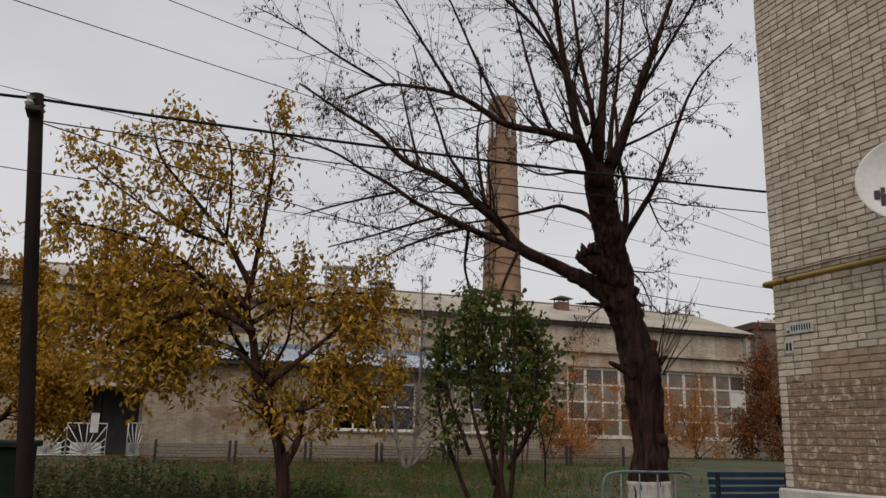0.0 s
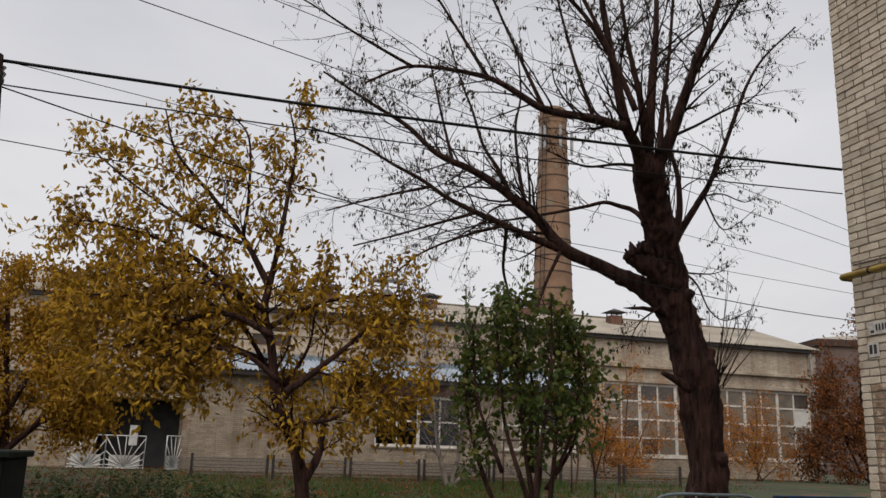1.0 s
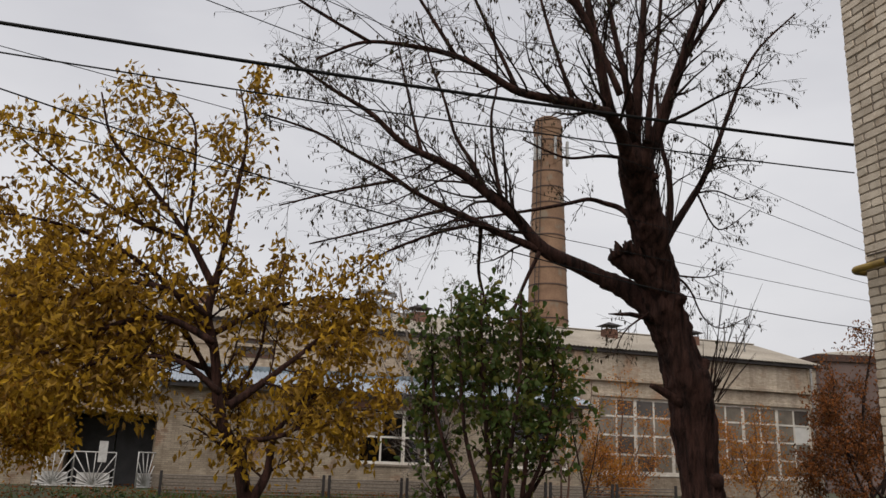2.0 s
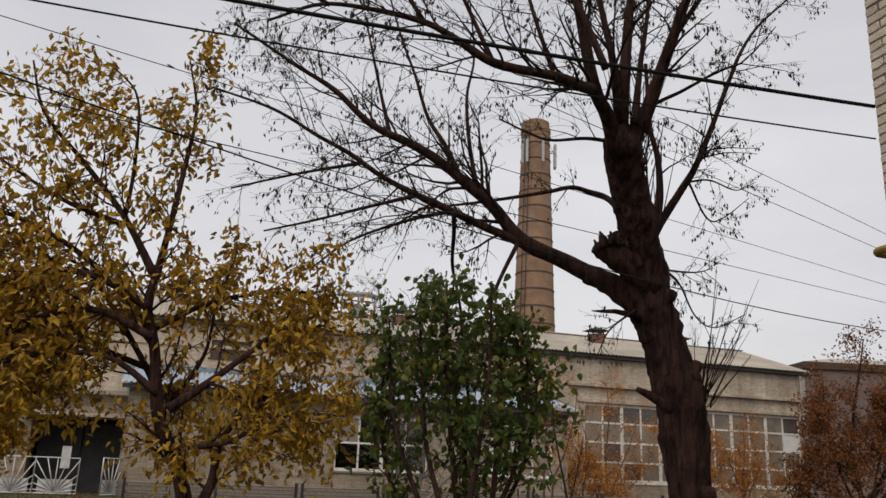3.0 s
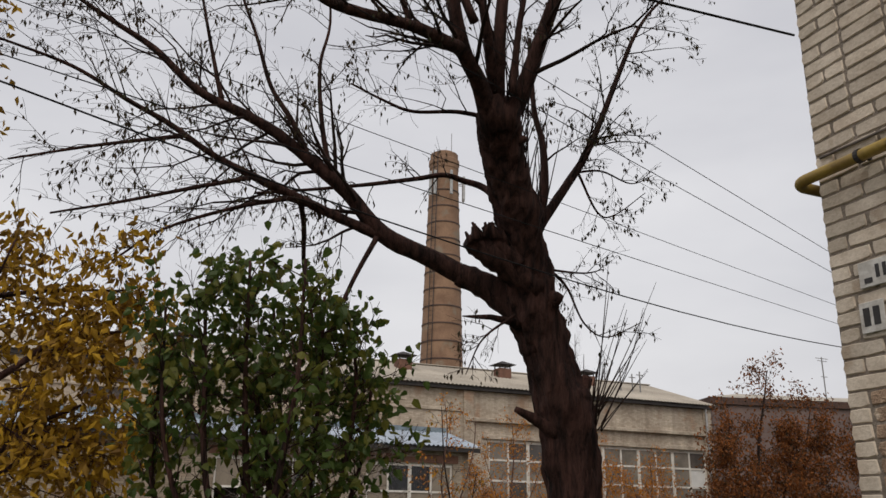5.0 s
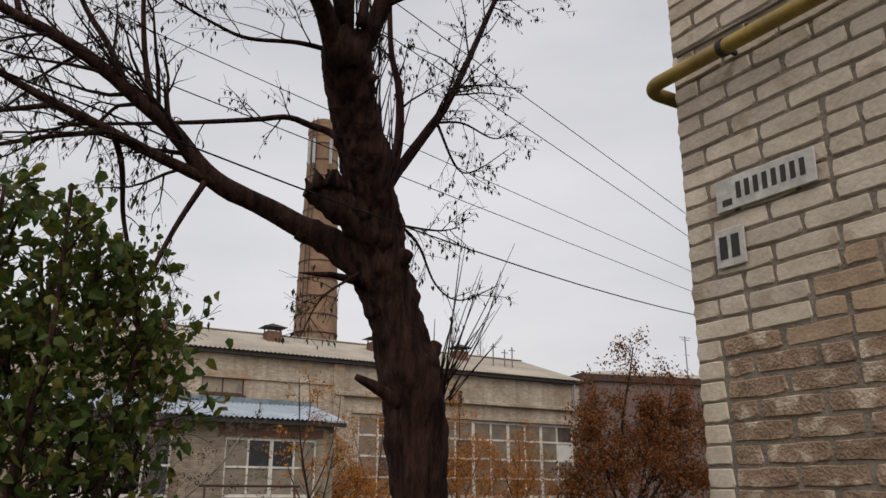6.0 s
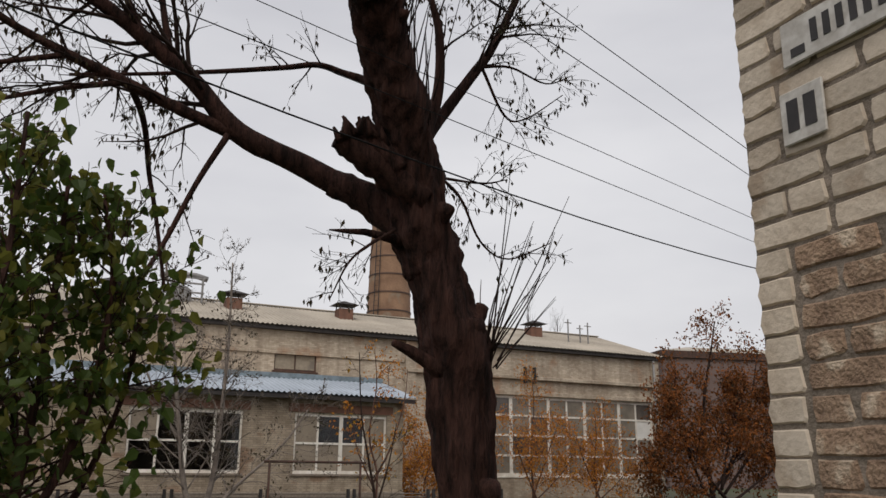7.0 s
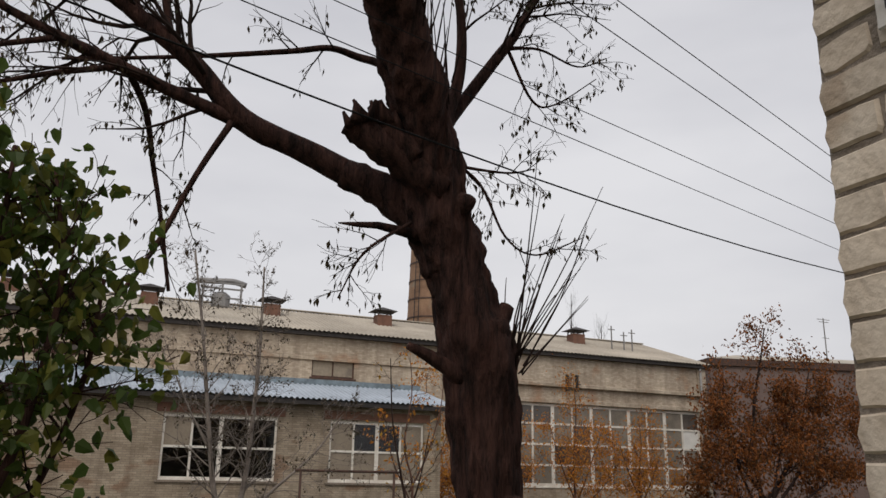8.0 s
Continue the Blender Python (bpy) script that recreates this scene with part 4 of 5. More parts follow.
leafy_tree("orange_tree", "low spreading tree in orange and yellow leaf", (-3.6, 28, 0.2), (
    (at_y(28, (-3.6, 0.1), (-3.6, 1.5), (-3.8, 3.2), (-4.0, 5.0), (-4.2, 6.4)), 0.16, 0.03, 18),
    (at_y(27.5, (-3.6, 1.2), (-2.6, 2.4), (-2.3, 3.4), (-2.2, 4.6)), 0.09, 0.02, 18),
    (at_y(28.2, (-3.7, 1.6), (-4.8, 3.0), (-5.6, 4.6), (-6.0, 6.0)), 0.09, 0.02, 18),
    (at_y(27.6, (-3.6, 1.2), (-2.6, 2.2), (-2.0, 2.5), (-1.4, 2.7)), 0.07, 0.02, 16),
    (at_y(28.0, (-3.7, 2.2), (-3.0, 4.0), (-2.8, 5.2), (-2.6, 5.9)), 0.07, 0.02, 16),
    (at_y(28.0, (-3.7, 1.4), (-5.0, 2.2), (-6.5, 2.9)), 0.07, 0.02, 16),
    (at_y(27.4, (-3.6, 1.4), (-4.4, 2.4), (-5.2, 3.4)), 0.07, 0.02, 14),
), BARK, ORANGE_LEAF, 31, 0.14, 2.8, 18, 2, 1.35, 0.0, 0.6, spread_leaf=0.15)

leafy_tree("russet_tree", "broad shrubby tree with russet brown leaves", (38.6, 42, 0.55), (
    (at_y(42, (38.6, 0.4), (38.4, 2.0), (38.2, 4.0), (38.5, 6.2), (39.2, 8.6), (39.6, 10.2)), 0.16, 0.03, 16),
    (at_y(41.2, (38.6, 0.8), (37.2, 2.2), (36.2, 3.6), (35.8, 5.4)), 0.10, 0.02, 18),
    (at_y(42.2, (38.6, 0.9), (40.2, 2.6), (41.6, 4.6), (42.4, 7.0), (43, 9)), 0.11, 0.02, 18),
    (at_y(41.4, (38.6, 1.2), (39.2, 3.2), (40.2, 5.2), (41.0, 6.8)), 0.09, 0.02, 18),
    (at_y(42.4, (38.4, 1.0), (37.2, 3.6), (36.8, 5.8), (36.9, 7.4)), 0.09, 0.02, 14),
    (at_y(41.6, (38.6, 0.6), (36.8, 1.4), (35.4, 2.0), (34.6, 2.4)), 0.08, 0.02, 16),
    (at_y(41.6, (39.0, 1.0), (41.5, 3.4), (43.6, 5.2), (45.5, 6.6)), 0.09, 0.02, 18),
    (at_y(42.0, (39.0, 1.0), (41.0, 3.8), (42.2, 5.8), (44.0, 7.6)), 0.08, 0.02, 14),
    (at_y(41.0, (38.9, 0.6), (40.8, 1.6), (42.6, 2.6), (44.5, 3.6)), 0.08, 0.02, 18),
), TWIG, RUSSET_LEAF, 41, 0.20, 1.7, 16, 2, 2.5, 0.0, 0.5, spread_leaf=0.22, high=7.2)

FINEST[0] = 0.007
for k, (sx, sy, h, w, seed, skip) in enumerate(((24.6, 44.6, 6.3, 2.2, 51, 0.5), (28.9, 44.2, 6.4, 2.2, 52, 0.2), (32.6, 44.0, 4.6, 1.8, 53, 0.15), (20.6, 43.5, 6.0, 1.6, 54, 0.55), (22.4, 43.0, 2.2, 1.8, 55, 0.4))):
    g = ground_height(sx, sy)
    leafy_tree("orange_shrub", ("sparse young tree with reddish twigs and few orange leaves" if skip > 0.5 else "leafy orange-brown shrub beside the hall"), (sx, sy, g), (
        (at_y(sy, (sx, g - 0.1), (sx - 0.1, g + h * 0.35), (sx + 0.1, g + h * 0.7), (sx, g + h)), 0.07, 0.012, 12),
        (at_y(sy - 0.3, (sx, g), (sx - w * 0.4, g + h * 0.3), (sx - w * 0.8, g + h * 0.7)), 0.05, 0.012, 12),
        (at_y(sy + 0.2, (sx, g), (sx + w * 0.4, g + h * 0.3), (sx + w * 0.85, g + h * 0.65)), 0.05, 0.012, 12),
        (at_y(sy - 0.2, (sx, g), (sx + w * 0.7, g + h * 0.2), (sx + w * 1.2, g + h * 0.4)), 0.04, 0.012, 9),
    ), RED_TWIG, SHRUB_LEAF, seed, 0.125, 1.45, 16, 2, 1.4 if h > 4 else 1.1, 0.0, 0.55, "shrub", 0.26, skip, 0.15)

FINEST[0] = 0.0055
leafy_tree("twin_stem_tree", "slender bare tree with two pale grey stems", (10.05, 31, 0.6), (
    (at_y(31, (10.0, 0.3), (9.6, 1.6), (9.3, 3.4), (9.0, 5.4), (8.55, 7.9)), 0.10, 0.024, 34),
    (at_y(31.2, (10.1, 0.3), (10.4, 1.8), (10.5, 3.6), (10.55, 5.4), (10.5, 7.7)), 0.10, 0.024, 34),
    (at_y(31.0, (10.2, 0.6), (11.0, 1.5), (12.2, 2.6), (12.9, 3.6)), 0.06, 0.02, 16),
    (at_y(31.0, (9.4, 2.6), (8.6, 4.0), (8.0, 5.4)), 0.04, 0.01, 12),
), GREY_BARK, DRY_LEAF, 61, 0.08, 0.35, 20, 2, 1.95, 0.0, 0.6, "tree", 0.03, 0.2)

leafy_tree("sapling", "thin bare sapling with dark forked stems", (13.0, 26, 0.1), (
    (at_y(26, (13.0, 0.0), (13.0, 1.2), (12.8, 2.2), (12.6, 3.2), (12.5, 4.6)), 0.05, 0.01, 12),
    (at_y(26, (13.0, 1.0), (13.3, 2.0), (13.5, 3.0)), 0.03, 0.01, 8),
), TWIG, ORANGE_LEAF, 71, 0.1, 0.4, 10, 1, 0.9, 0.0, 0.6, "tree", 0.04, 0.5)
leafy_tree("sapling", "thin bare sapling with few orange leaves", (15.8, 33, 0.5), (
    (at_y(33, (15.8, 0.4), (15.9, 1.8), (15.6, 3.0), (15.8, 4.6), (15.7, 5.8)), 0.05, 0.01, 14),
    (at_y(33, (15.8, 1.6), (16.4, 2.8), (16.8, 4.2), (16.9, 5.2)), 0.035, 0.01, 10),
    (at_y(33, (15.8, 1.4), (15.2, 2.6), (15.0, 3.6)), 0.03, 0.01, 8),
), RED_TWIG, SHRUB_LEAF, 72, 0.12, 0.9, 10, 1, 1.2, 0.0, 0.6, "tree", 0.06, 0.4)
for k, (sx, sy) in enumerate(((59.0, 92), (64.5, 94))):
    leafy_tree("far_poplar", "far bare poplar with upright twigs", (sx, sy, 0.5), (
        (at_y(sy, (sx, 0.3), (sx, 8), (sx, 15), (sx + 0.2, 24 - 3 * k)), 0.3, 0.03, 40),
    ), TWIG, DRY_LEAF, 81 + k, 0.1, 0.0, 30, 1, 3.6, -0.25, 0.5, "tree", 0.1, 1.0, 0.45)

# ---- pole, cables ----
pole = thing("utility_pole", "dark leaning wooden utility pole", "pole", (-0.56, 9.5, 0))
pt = Tubes()
pt.add([Vector((-0.08 * k, 0, 0.94 * k)) for k in range(6)], [0.075, 0.073, 0.07, 0.067, 0.064, 0.062], 12, 0.08)
pt.object("shaft", POLE_WOOD, pole)
part("crossarm", box((-0.47, -0.13, 4.5), (-0.33, 0.13, 4.55), None, 0.01), STEEL_DARK, pole)
for k in (-1, 1):
    part("insulator", lathe([(0.03, 0), (0.045, 0.03), (0.02, 0.06), (0.04, 0.09)], 10, (-0.4 + 0.04 * k, 0.09 * k, 4.55)), ANT_GREY, pole)


def cable(a, b, sag, radius, label):
    a, b = Vector(a), Vector(b)
    t = Tubes()
    n = 24
    t.add([a.lerp(b, i / n) - Vector((0, 0, sag * 4 * (i / n) * (1 - i / n))) for i in range(n + 1)], [radius] * (n + 1), 6)
    return tagged(t.object("overhead_cable", CABLE), label, "cable", "overhead cables")


cable((-0.97, 9.5, 4.66), (7.2, 9.09, 4.65), 0.05, 0.016, "thick black twisted power cable to the house")
cable((-22, 13.5, 5.8), (-0.97, 9.5, 4.66), 0.1, 0.016, "thick black twisted power cable along the yard")
cable((-0.97, 9.5, 4.45), (7.2, 9.11, 4.39), 0.06, 0.007, "thin black telephone cable to the house")
cable((-0.97, 9.5, 4.45), (22, 17.3, 5.4), 0.95, 0.0065, "thin twisted black wire sagging across the yard")
for a, b, sag, r in (
    ((-8, 5.74, 3.28), (40, 26.3, 6.69), 0.06, 0.004),
    ((-8, 8.26, 5.07), (40, 22.8, 4.95), 0.06, 0.004),
    ((-8, 5.27, 4.85), (40, 26.2, 6.15), 0.02, 0.0045),
    ((-8, 6.06, 5.89), (40, 24.85, 5.27), 0.02, 0.0045),
):
    cable(a, b, sag, r, "thin sagging overhead wire above the yard")

# ---- yard things ----
box_t = thing("metal_container", "dark green sheet-metal container with a flat lid", "container", (-2.12, 13.0, 0))
part("body", box((-1.3, -0.6, 0.02), (1.2, 0.9, 1.42), None, 0.02), GREEN_PAINT, box_t)
part("lid", box((-1.36, -0.66, 1.422), (1.26, 0.96, 1.5), None, 0.015), GREEN_PAINT, box_t)
for sx in (-0.9, -0.1, 0.7):
    part("rib", box((sx - 0.03, -0.64, 0.1), (sx + 0.03, -0.603, 1.38)), GREEN_PAINT, box_t)

rail = thing("garden_fence", "low bent-tube garden fence in faded blue-grey paint", "fence", (8.8, 14.4, 0))
rt = Tubes()
rt.add(smooth_path([(-0.75, 0, 0.1), (-0.74, 0, 0.9), (-0.5, 0, 1.09), (0.3, 0, 1.1), (1.0, 0, 1.08), (1.12, 0, 0.9), (1.13, 0, 0.4), (1.13, 0, -0.1)], 4), [0.025] * 29, 8)
rt.object("top_rail", BLUE_GREY_PAINT, rail)
lt = Tubes()
lt.add([Vector((-0.74, 0, 0.35)), Vector((1.12, 0, 0.35))], [0.018] * 2, 6)
lt.object("lower_rail", BLUE_GREY_PAINT, rail)
for k in range(4):
    b = Tubes()
    b.add([Vector((-0.38 + 0.38 * k, 0, -0.05)), Vector((-0.38 + 0.38 * k, 0, 1.09))], [0.014] * 2, 6)
    b.object("upright", BLUE_GREY_PAINT, rail)

bench = thing("garden_bench", "blue-painted slatted wooden bench", "bench", (11.25, 14.3, 0))
for k in range(4):
    part("seat_slat", box((-0.95, -0.42 + 0.11 * k, 0.46), (0.95, -0.33 + 0.11 * k, 0.5), None, 0.008), BLUE_PAINT, bench)
for k in range(4):
    part("back_slat", box((-0.95, 0.08 + 0.02 * k, 0.62 + 0.13 * k), (0.95, 0.11 + 0.02 * k, 0.72 + 0.13 * k), None, 0.008), BLUE_PAINT, bench)
for sx in (-0.8, 0.8):
    part("leg", box((sx - 0.03, -0.4, -0.02), (sx + 0.03, -0.34, 0.458)), STEEL_DARK, bench)
    part("leg", box((sx - 0.03, 0.02, -0.02), (sx + 0.03, 0.078, 1.1)), STEEL_DARK, bench)

# white fan gates
def fan_gate(x, y, w, h, turn, label):
    g = thing("fan_gate", label, "gate", (x, y, ground_height(x, y)), "gate leaves")
    g.rotation_euler = (0, 0, radians(turn))
    fr_ = Tubes()
    fr_.add([Vector(p) for p in ((0, 0, 0.05), (0, 0, h), (w, 0, h), (w, 0, 0.05), (0, 0, 0.05))], [0.03] * 5, 6)
    fr_.object("gate_frame", WHITE_PAINT, g)
    for k in range(11):
        a = math.radians(8 + 16.4 * k)
        dx, dz = math.cos(a), math.sin(a)
        s = min((w / 2) / max(abs(dx), 1e-3), (h - 0.1) / max(dz, 1e-3))
        b = Tubes()
        b.add([Vector((w / 2, 0, 0.08)), Vector((w / 2 + dx * s, 0, 0.08 + dz * s))], [0.02] * 2, 5)
        b.object("ray_bar", WHITE_PAINT, g)
    part("sheet", box((w * 0.1, 0.03, 0.06), (w * 0.9, 0.04, h * 0.42)), WHITE_PAINT, g)
    return g


fan_gate(-3.0, 37.2, 1.3, 1.25, 0, "white metal gate leaf with radiating bars")
fan_gate(-1.68, 37.2, 1.4, 1.25, 0, "white metal gate leaf with radiating bars")
fan_gate(0.5, 37.1, 1.2, 1.3, 58, "white metal gate leaf standing open")
sign = thing("gate_sign", "small white sign board hung on the gate", "sign", (-0.75, 37.12, ground_height(0, 37) + 1.15))
part("board", box((-0.14, -0.01, -0.25), (0.16, 0.01, 0.5)), WHITE_PAINT, sign)

# tube fence before the wing
def tube_fence(x, y, w):
    z0 = ground_height(x, y)
    f = thing("tube_fence", "low grey fence section of looped horizontal tubes", "fence", (x, y, z0), "fence sections")
    for k in range(3):
        lo = 0.14 + 0.22 * k
        b = Tubes()
        loop = [(0.1, 0, lo), (w - 0.1, 0, lo), (w - 0.04, 0, lo + 0.05), (w - 0.1, 0, lo + 0.1), (0.1, 0, lo + 0.1), (0.04, 0, lo + 0.05), (0.1, 0, lo)]
        b.add([Vector(p) for p in loop], [0.02] * 7, 5)
        b.object("loop", FENCE_GREY, f)
    for sx in (0.0, w):
        part("post", box((sx - 0.045, -0.045, -0.2), (sx + 0.045, 0.045, 0.82), None, 0.01), STEEL_DARK, f)


for k in range(7):
    tube_fence(1.4 + 2.75 * k, 33.0, 2.55)
pf = thing("steel_rack", "rusty steel pipe frame standing on the lawn", "frame", (11.6, 30, ground_height(11, 30)))
pft = Tubes()
top = 2.14 - ground_height(11, 30)
pft.add([Vector((-0.15, 0, top)), Vector((2.72, 0, top))], [0.035] * 2, 8)
pft.object("top_pipe", RUST, pf)
for sx in (0.0, 2.57):
    q = Tubes()
    q.add([Vector((sx, 0, -0.2)), Vector((sx, 0, top))], [0.035] * 2, 8)
    q.object("post", RUST, pf)

# ---- grass, weeds and fallen leaves ----
gr = random.Random(5)
gl = Leaves()
for k in range(30000):
    y = 13 + 21 * gr.random() ** 1.3
    x = gr.uniform(-5, 5) + 0.5 * (y - 13) * gr.uniform(-0.2, 1.6) + 3
    if x > 6.9 and y < 9.5:
        continue
    if noise.noise((x * 0.35, y * 0.35, 3)) < -0.15 and gr.random() < 0.8:
        continue
    h = gr.uniform(0.12, 0.34) * (1 + 0.6 * noise.noise((x * 0.8, y * 0.8, 7)))
    gl.add(Vector((x, y, ground_height(x, y) - 0.02)), Vector((gr.gauss(0, 0.3), gr.gauss(0, 0.3), 1)), h, gr, 0.09)
tagged(gl.object("grass", GRASS), "thin green and yellowing lawn grass", "grass", kind="stuff")
fl = Leaves()
for k in range(15000):
    y = gr.uniform(13, 45)
    x = gr.uniform(-8, 10) + 0.75 * (y - 13) * gr.random()
    if x > 0.7 and x < 19.3 and y > 37.8:
        continue
    if y < 24 and gr.random() < 0.5:
        y += 11
    fl.add(Vector((x, y, ground_height(x, y) + gr.uniform(0.01, 0.06))), Vector((gr.uniform(-1, 1), gr.uniform(-1, 1), gr.uniform(-0.1, 0.35))), gr.uniform(0.06, 0.13), gr, 0.6)
tagged(fl.object("fallen_leaves", RUSSET_LEAF), "fallen yellow and brown leaves on the lawn", "fallen leaves", kind="stuff")
wd = Leaves()
wt = Tubes()
for k in range(560):
    y = gr.uniform(13.5, 24)
    x = gr.uniform(-3.5, 3.5) + 0.3 * (y - 13) * gr.random()
    b = Vector((x, y, ground_height(x, y) - 0.03))
    h = gr.uniform(0.3, 1.0) * (1.1 if x < 1.5 else 0.75)
    d = Vector((gr.gauss(0, 0.2), gr.gauss(0, 0.2), 1)).normalized()
    wt.add([b, b + d * h * 0.5, b + d * h], [0.006, 0.005, 0.002], 4)
    for i in range(22):
        wd.add(b + d * h * gr.uniform(0.1, 1), Vector((gr.gauss(0, 1), gr.gauss(0, 1), gr.uniform(-0.2, 0.9))), gr.uniform(0.06, 0.15), gr, 0.45)
weeds = thing("weeds", "tall dark green weeds and dry stalks in the lawn", "weeds", (0, 18, 0))
weeds["kind"] = "stuff"
for o in (wt.object("stalks", TWIG, weeds), wd.object("foliage", WEED_LEAF, weeds)):
    o.matrix_parent_inverse = Matrix.Translation((0, -18, 0))

# ---- brick house wall ----
WX, WY = 7.187, 9.08
COURSE, BRICK_H, BRICK_L = 0.077, 0.0675, 0.25
house = tagged(new("house_wall"), "pale silicate brick end of an apartment house", "wall", kind="structure")
house.location = (WX, WY, 0)
def hp(name, bm, mat, label=""):
    o = part(name, bm, mat, house, label)
    o.matrix_parent_inverse = Matrix.Translation((-WX, -WY, 0))
    return o


hp("mortar_core", box((WX + 0.0085, -14, 1.0), (19, WY - 0.009, 15)), MORTAR)
hp("plinth", box((WX - 0.06, -14, -0.1), (19, WY + 0.06, 1.15), None, 0.02), LIMEWASH, "white-painted rendered plinth")
hp("roof_edge", box((WX - 0.4, -14.2, 15.002), (19.4, WY + 0.4, 15.2)), ROOF)
gp = Tubes()
gp.add([Vector((WX - 0.075, -10, 3.49)), Vector((WX - 0.075, 4, 3.49))] + [Vector((WX + 0.01 - 0.085 * math.cos(a), WY + 0.0 + 0.085 * math.sin(a), 3.49)) for a in np.linspace(0, math.pi / 2, 9)] + [Vector((WX + 6, WY + 0.085, 3.49))], [0.03] * 12, 12)
tagged(gp.object("gas_pipe", YELLOW_PAINT), "yellow-painted steel gas pipe along the house wall", "pipe")
for by in (8.75, 6.6, 4.4):
    c = thing("pipe_clamp", "small steel clamp holding the gas pipe", "clamp", (WX - 0.04, by, 3.49), "pipe clamps")
    part("band", lathe([(0.032, -0.012), (0.036, -0.012), (0.036, 0.012), (0.032, 0.012)], 14), STEEL_DARK, c).matrix_basis = pose(-0.035, 0, 0, 90, 0, 0)
    part("pin", box((-0.005, -0.008, -0.008), (0.06, 0.008, 0.008)), STEEL_DARK, c)
gc = Tubes()
gc.add([Vector((WX - 0.012, yy, 3.60 + 0.008 * math.sin(yy * 7))) for yy in np.linspace(-8, WY - 0.05, 40)], [0.008] * 40, 6)
tagged(gc.object("wall_cable", FENCE_GREY), "thin grey cable clipped to the brick wall", "cable")

# satellite dish with a plain dark mark
dish = thing("satellite_dish", "white satellite dish with a dark mark, on the wall", "satellite dish", (WX - 0.02, 6.8, 4.1))
bm = bmesh.new()
rings = []
for r, d in ((0.02, 0.0), (0.15, 0.01), (0.28, 0.035), (0.38, 0.065), (0.44, 0.09), (0.455, 0.088), (0.44, 0.08), (0.3, 0.03), (0.02, -0.012)):
    rings.append([bm.verts.new((r * math.cos(2 * math.pi * k / 40), r * 1.06 * math.sin(2 * math.pi * k / 40), d)) for k in range(40)])
for a, b in zip(rings, rings[1:]):
    for k in range(40):
        bm.faces.new((a[k], a[(k + 1) % 40], b[(k + 1) % 40], b[k]))
bm.faces.new(list(reversed(rings[0])))
bm.faces.new(rings[-1])
DM = Matrix.Translation((-0.30, 0, 0)) @ Matrix.Rotation(radians(38), 4, "Z") @ Matrix.Rotation(radians(12), 4, "Y") @ Matrix.Rotation(radians(-90), 4, "Y")
reflector = part("reflector", bm, DISH_WHITE, dish)
reflector.matrix_basis = DM
mk = bmesh.new()
for (cx, cy, w, h) in ((-0.14, 0.30, 0.05, 0.09), (-0.20, 0.25, 0.04, 0.12), (-0.10, 0.25, 0.04, 0.06), (-0.16, 0.20, 0.06, 0.04)):
    box((cx - h / 2, cy - w / 2, 0.062), (cx + h / 2, cy + w / 2, 0.068), mk)
part("mark", mk, STEEL_DARK, reflector, "dark plain mark")
arm = Tubes()
arm.add([Vector((0.02, 0, -0.25)), Vector((-0.2, 0, -0.05)), Vector((-0.30, 0, 0))], [0.025] * 3, 8)
arm.object("bracket", STEEL_GREY, dish)

# enamel plates: their lettering is drawn as plain bars
plate = thing("street_plate", "white enamel street plate with dark lettering bars", "sign", (WX - 0.012, 8.685, 2.93))
part("plate", box((-0.004, -0.215, -0.064), (0.004, 0.215, 0.064), None, 0.003), ENAMEL, plate)
part("bar", box((-0.006, 0.14, -0.045), (-0.0045, 0.185, -0.02)), INK, plate)
for k in range(8):
    c = 0.108 - 0.039 * k
    part("bar", box((-0.006, c - 0.0105, -0.028), (-0.0045, c + 0.0105, 0.036)), INK, plate)
num = thing("number_plate", "small white enamel plate with two dark bars", "sign", (WX - 0.012, 8.857, 2.725))
part("plate", box((-0.004, -0.068, -0.074), (0.004, 0.068, 0.074), None, 0.003), ENAMEL, num)
for c in (0.028, -0.026):
    part("bar", box((-0.006, c - 0.018, -0.042), (-0.0045, c + 0.018, 0.046)), INK, num)

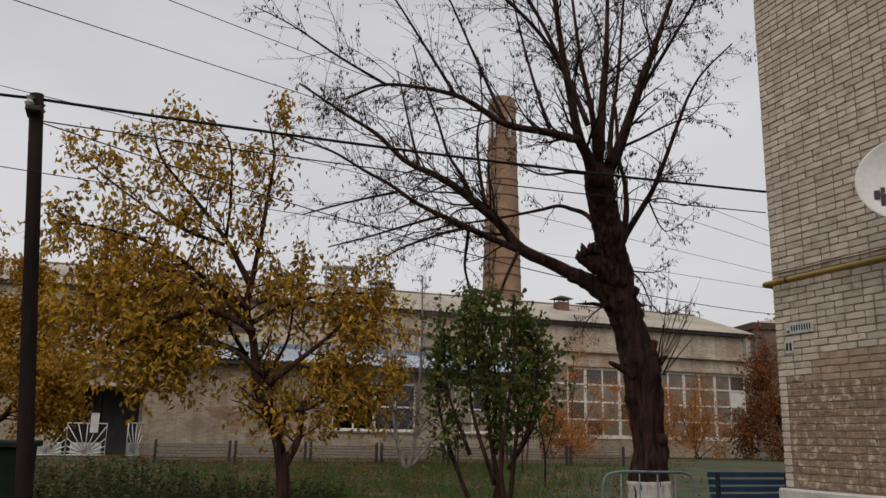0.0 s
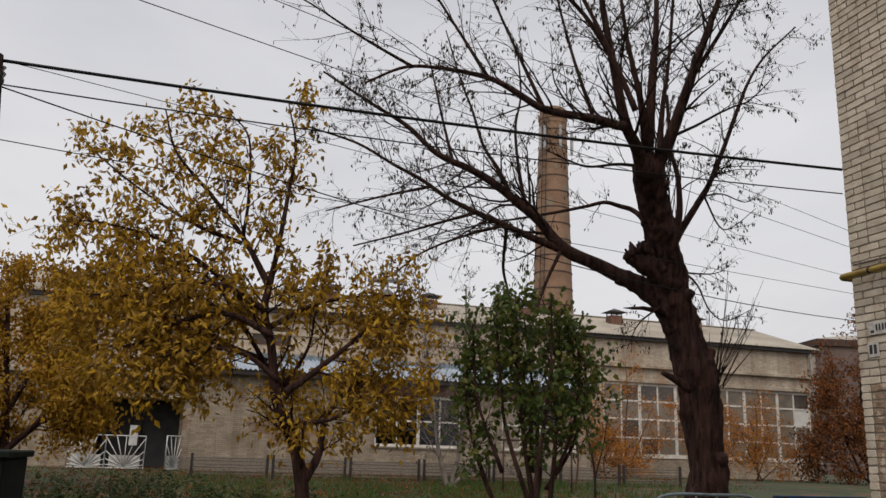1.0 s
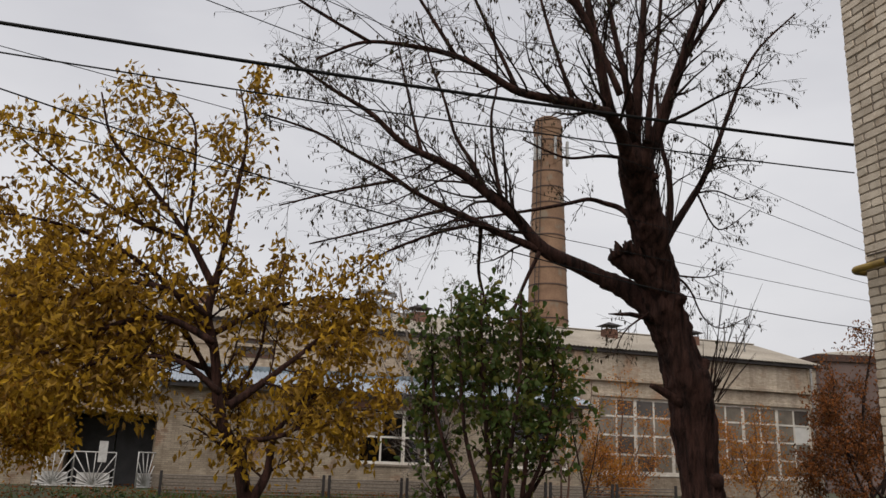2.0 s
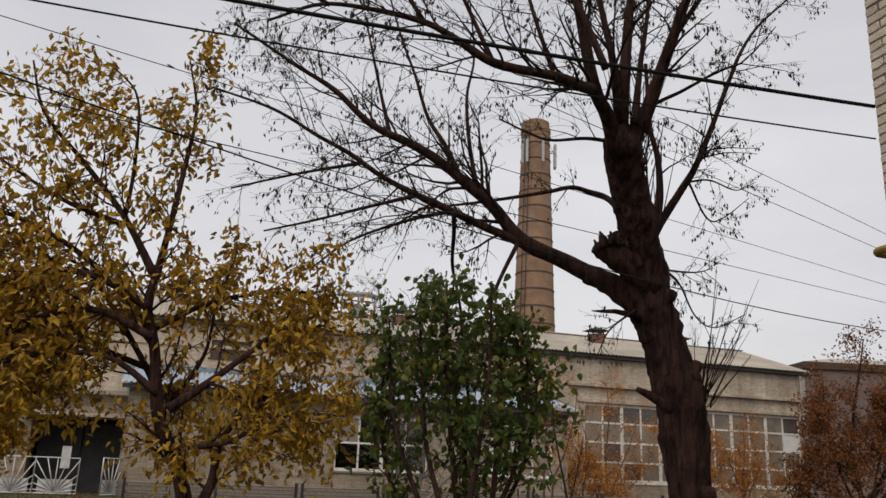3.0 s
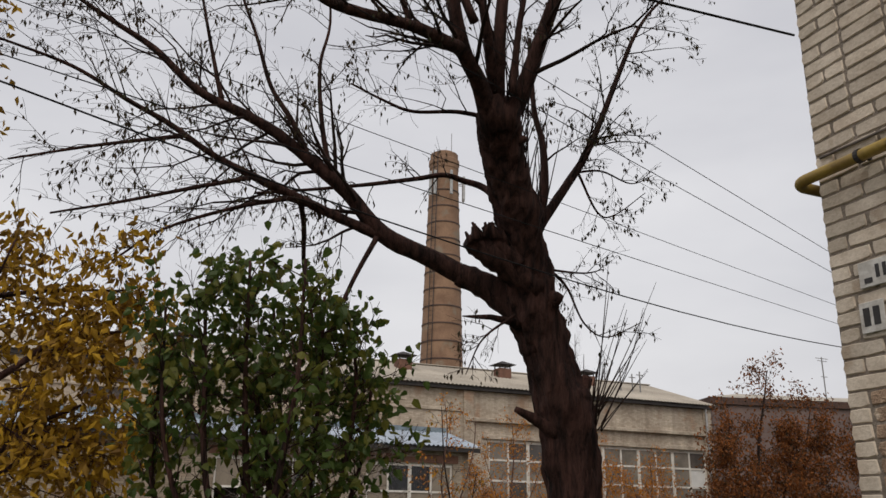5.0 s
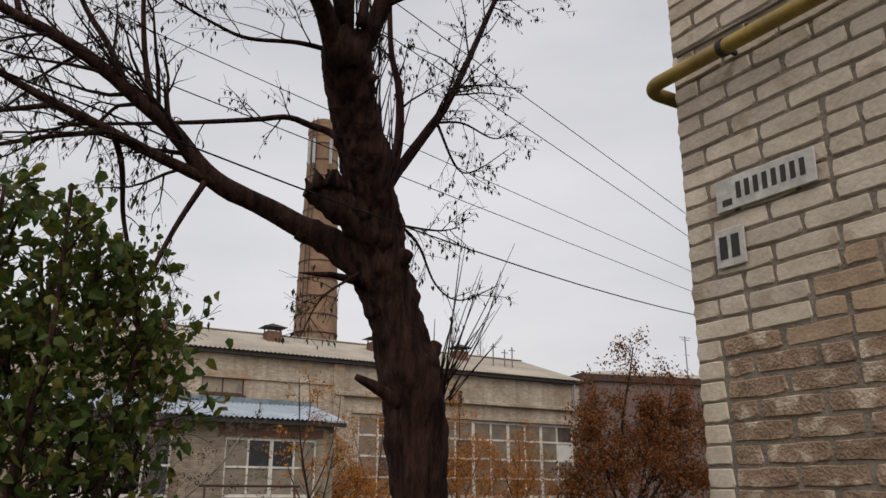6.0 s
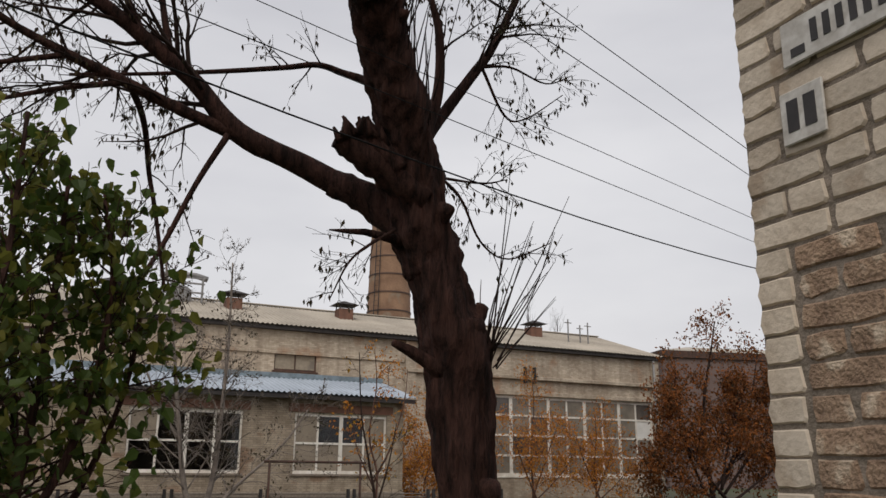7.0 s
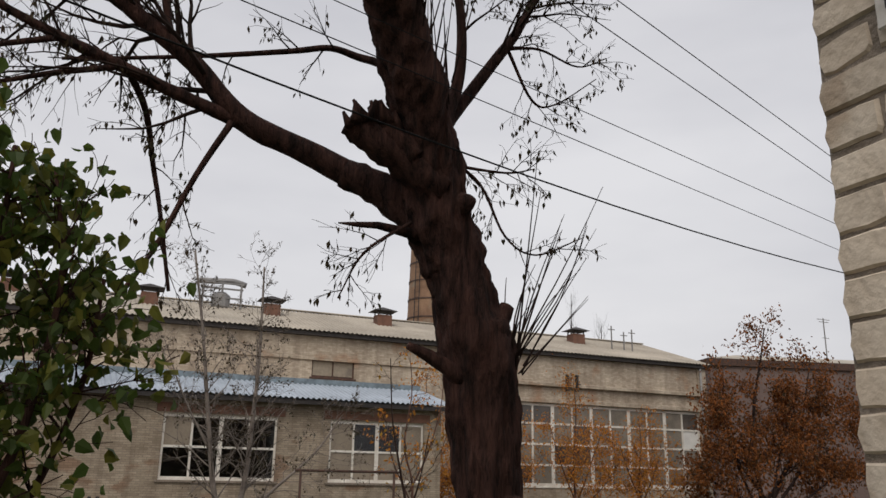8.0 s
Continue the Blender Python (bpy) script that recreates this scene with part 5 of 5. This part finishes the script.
# bricks, course by course; the ones near the walk are pieces of their own
br = random.Random(9)
def brick_mesh(length, rough, seed):
    r = random.Random(seed)
    y0, y1, h = -length + 0.006, -0.006, BRICK_H
    rim = [(y0, 0.2), (y0 + 0.006, 0.97), (y0 * 0.66, 1), (y0 * 0.33, 1), (y1 - 0.006, 0.97), (y1, 0.5), (y1 - 0.006, 0.03), (y0 * 0.33, 0), (y0 * 0.66, 0), (y0 + 0.006, 0.03)]
    bm = bmesh.new()
    outer = [(y + r.gauss(0, 0.0016) * rough, h * q + r.gauss(0, 0.0018) * rough) for y, q in rim]
    mid = (y0 + y1) / 2
    rings = []
    for x, inset in ((0.11, 0.0), (0.007, 0.0), (0.0, 0.0045)):
        rings.append([bm.verts.new((x + (abs(r.gauss(0, 0.0005)) * rough if x < 0.05 else 0), y + (inset if y < mid else -inset), z + (inset if z < h / 2 else -inset))) for y, z in outer])
    for p, q in zip(rings, rings[1:]):
        for k in range(10):
            bm.faces.new((p[k], p[(k + 1) % 10], q[(k + 1) % 10], q[k]))
    bm.faces.new(rings[-1])
    me = bpy.data.meshes.new("brick")
    bmesh.ops.recalc_face_normals(bm, faces=bm.faces)
    bm.to_mesh(me)
    bm.free()
    return me


SHAPES = {}
for mat, key, rough in ((PALEBRICK, "pale", 1.0), (WORNBRICK, "worn", 1.7), (BROWNBRICK, "brown", 1.2)):
    for ln in (0.13, 0.26):
        for s in range(4):
            me = brick_mesh(ln, rough, hash((len(key), s)) % 1000 + int(ln * 100))
            me.materials.append(mat)
            SHAPES[key, ln, s] = me
rest_v, rest_f = {}, {}
count = 0
z = 1.167
row = 0
while z < 9.2:
    y = WY
    first = True
    while y > 3.5:
        if first:
            ln = 0.13 if row % 2 or z < 2.36 else 0.26
            first = False
        elif y > WY - 0.14 and z < 2.36:
            ln = 0.26 if row % 2 else 0.13
        else:
            ln = 0.13 if br.random() < 0.16 else 0.26
        worn = z < 2.36 + 0.03 * math.sin(row) and y < WY - 0.1
        brown = 2.30 < z < 2.56 and y < WY - 0.42 + 0.1 * math.sin(row * 1.7)
        key = "brown" if brown else "worn" if worn else "pale"
        s = br.randrange(4)
        inset = br.gauss(0, 0.0012) + (abs(br.gauss(0, 0.0014)) if worn else 0)
        at = Vector((WX + inset, y + br.gauss(0, 0.002), z + br.gauss(0, 0.0012)))
        me = SHAPES[key, ln, s]
        if z < 3.95 and y > 7.3 and count < 300:
            o = new("brick", me)
            o.parent = house
            o.matrix_basis = Matrix.Translation(at - Vector((WX, WY, 0)))
            count += 1
        else:
            v, f = rest_v.setdefault(key, []), rest_f.setdefault(key, [])
            n0 = len(v)
            v += [tuple(q.co + at) for q in me.vertices]
            f += [tuple(n0 + k for k in p.vertices) for p in me.polygons]
        y -= ln
    z += COURSE
    row += 1
for key, mat in (("pale", PALEBRICK), ("worn", WORNBRICK), ("brown", BROWNBRICK)):
    if key in rest_v:
        o = tagged(mesh_object("brickwork", rest_v[key], rest_f[key], mat, house), kind="stuff")
        o.matrix_parent_inverse = Matrix.Translation((-WX, -WY, 0))
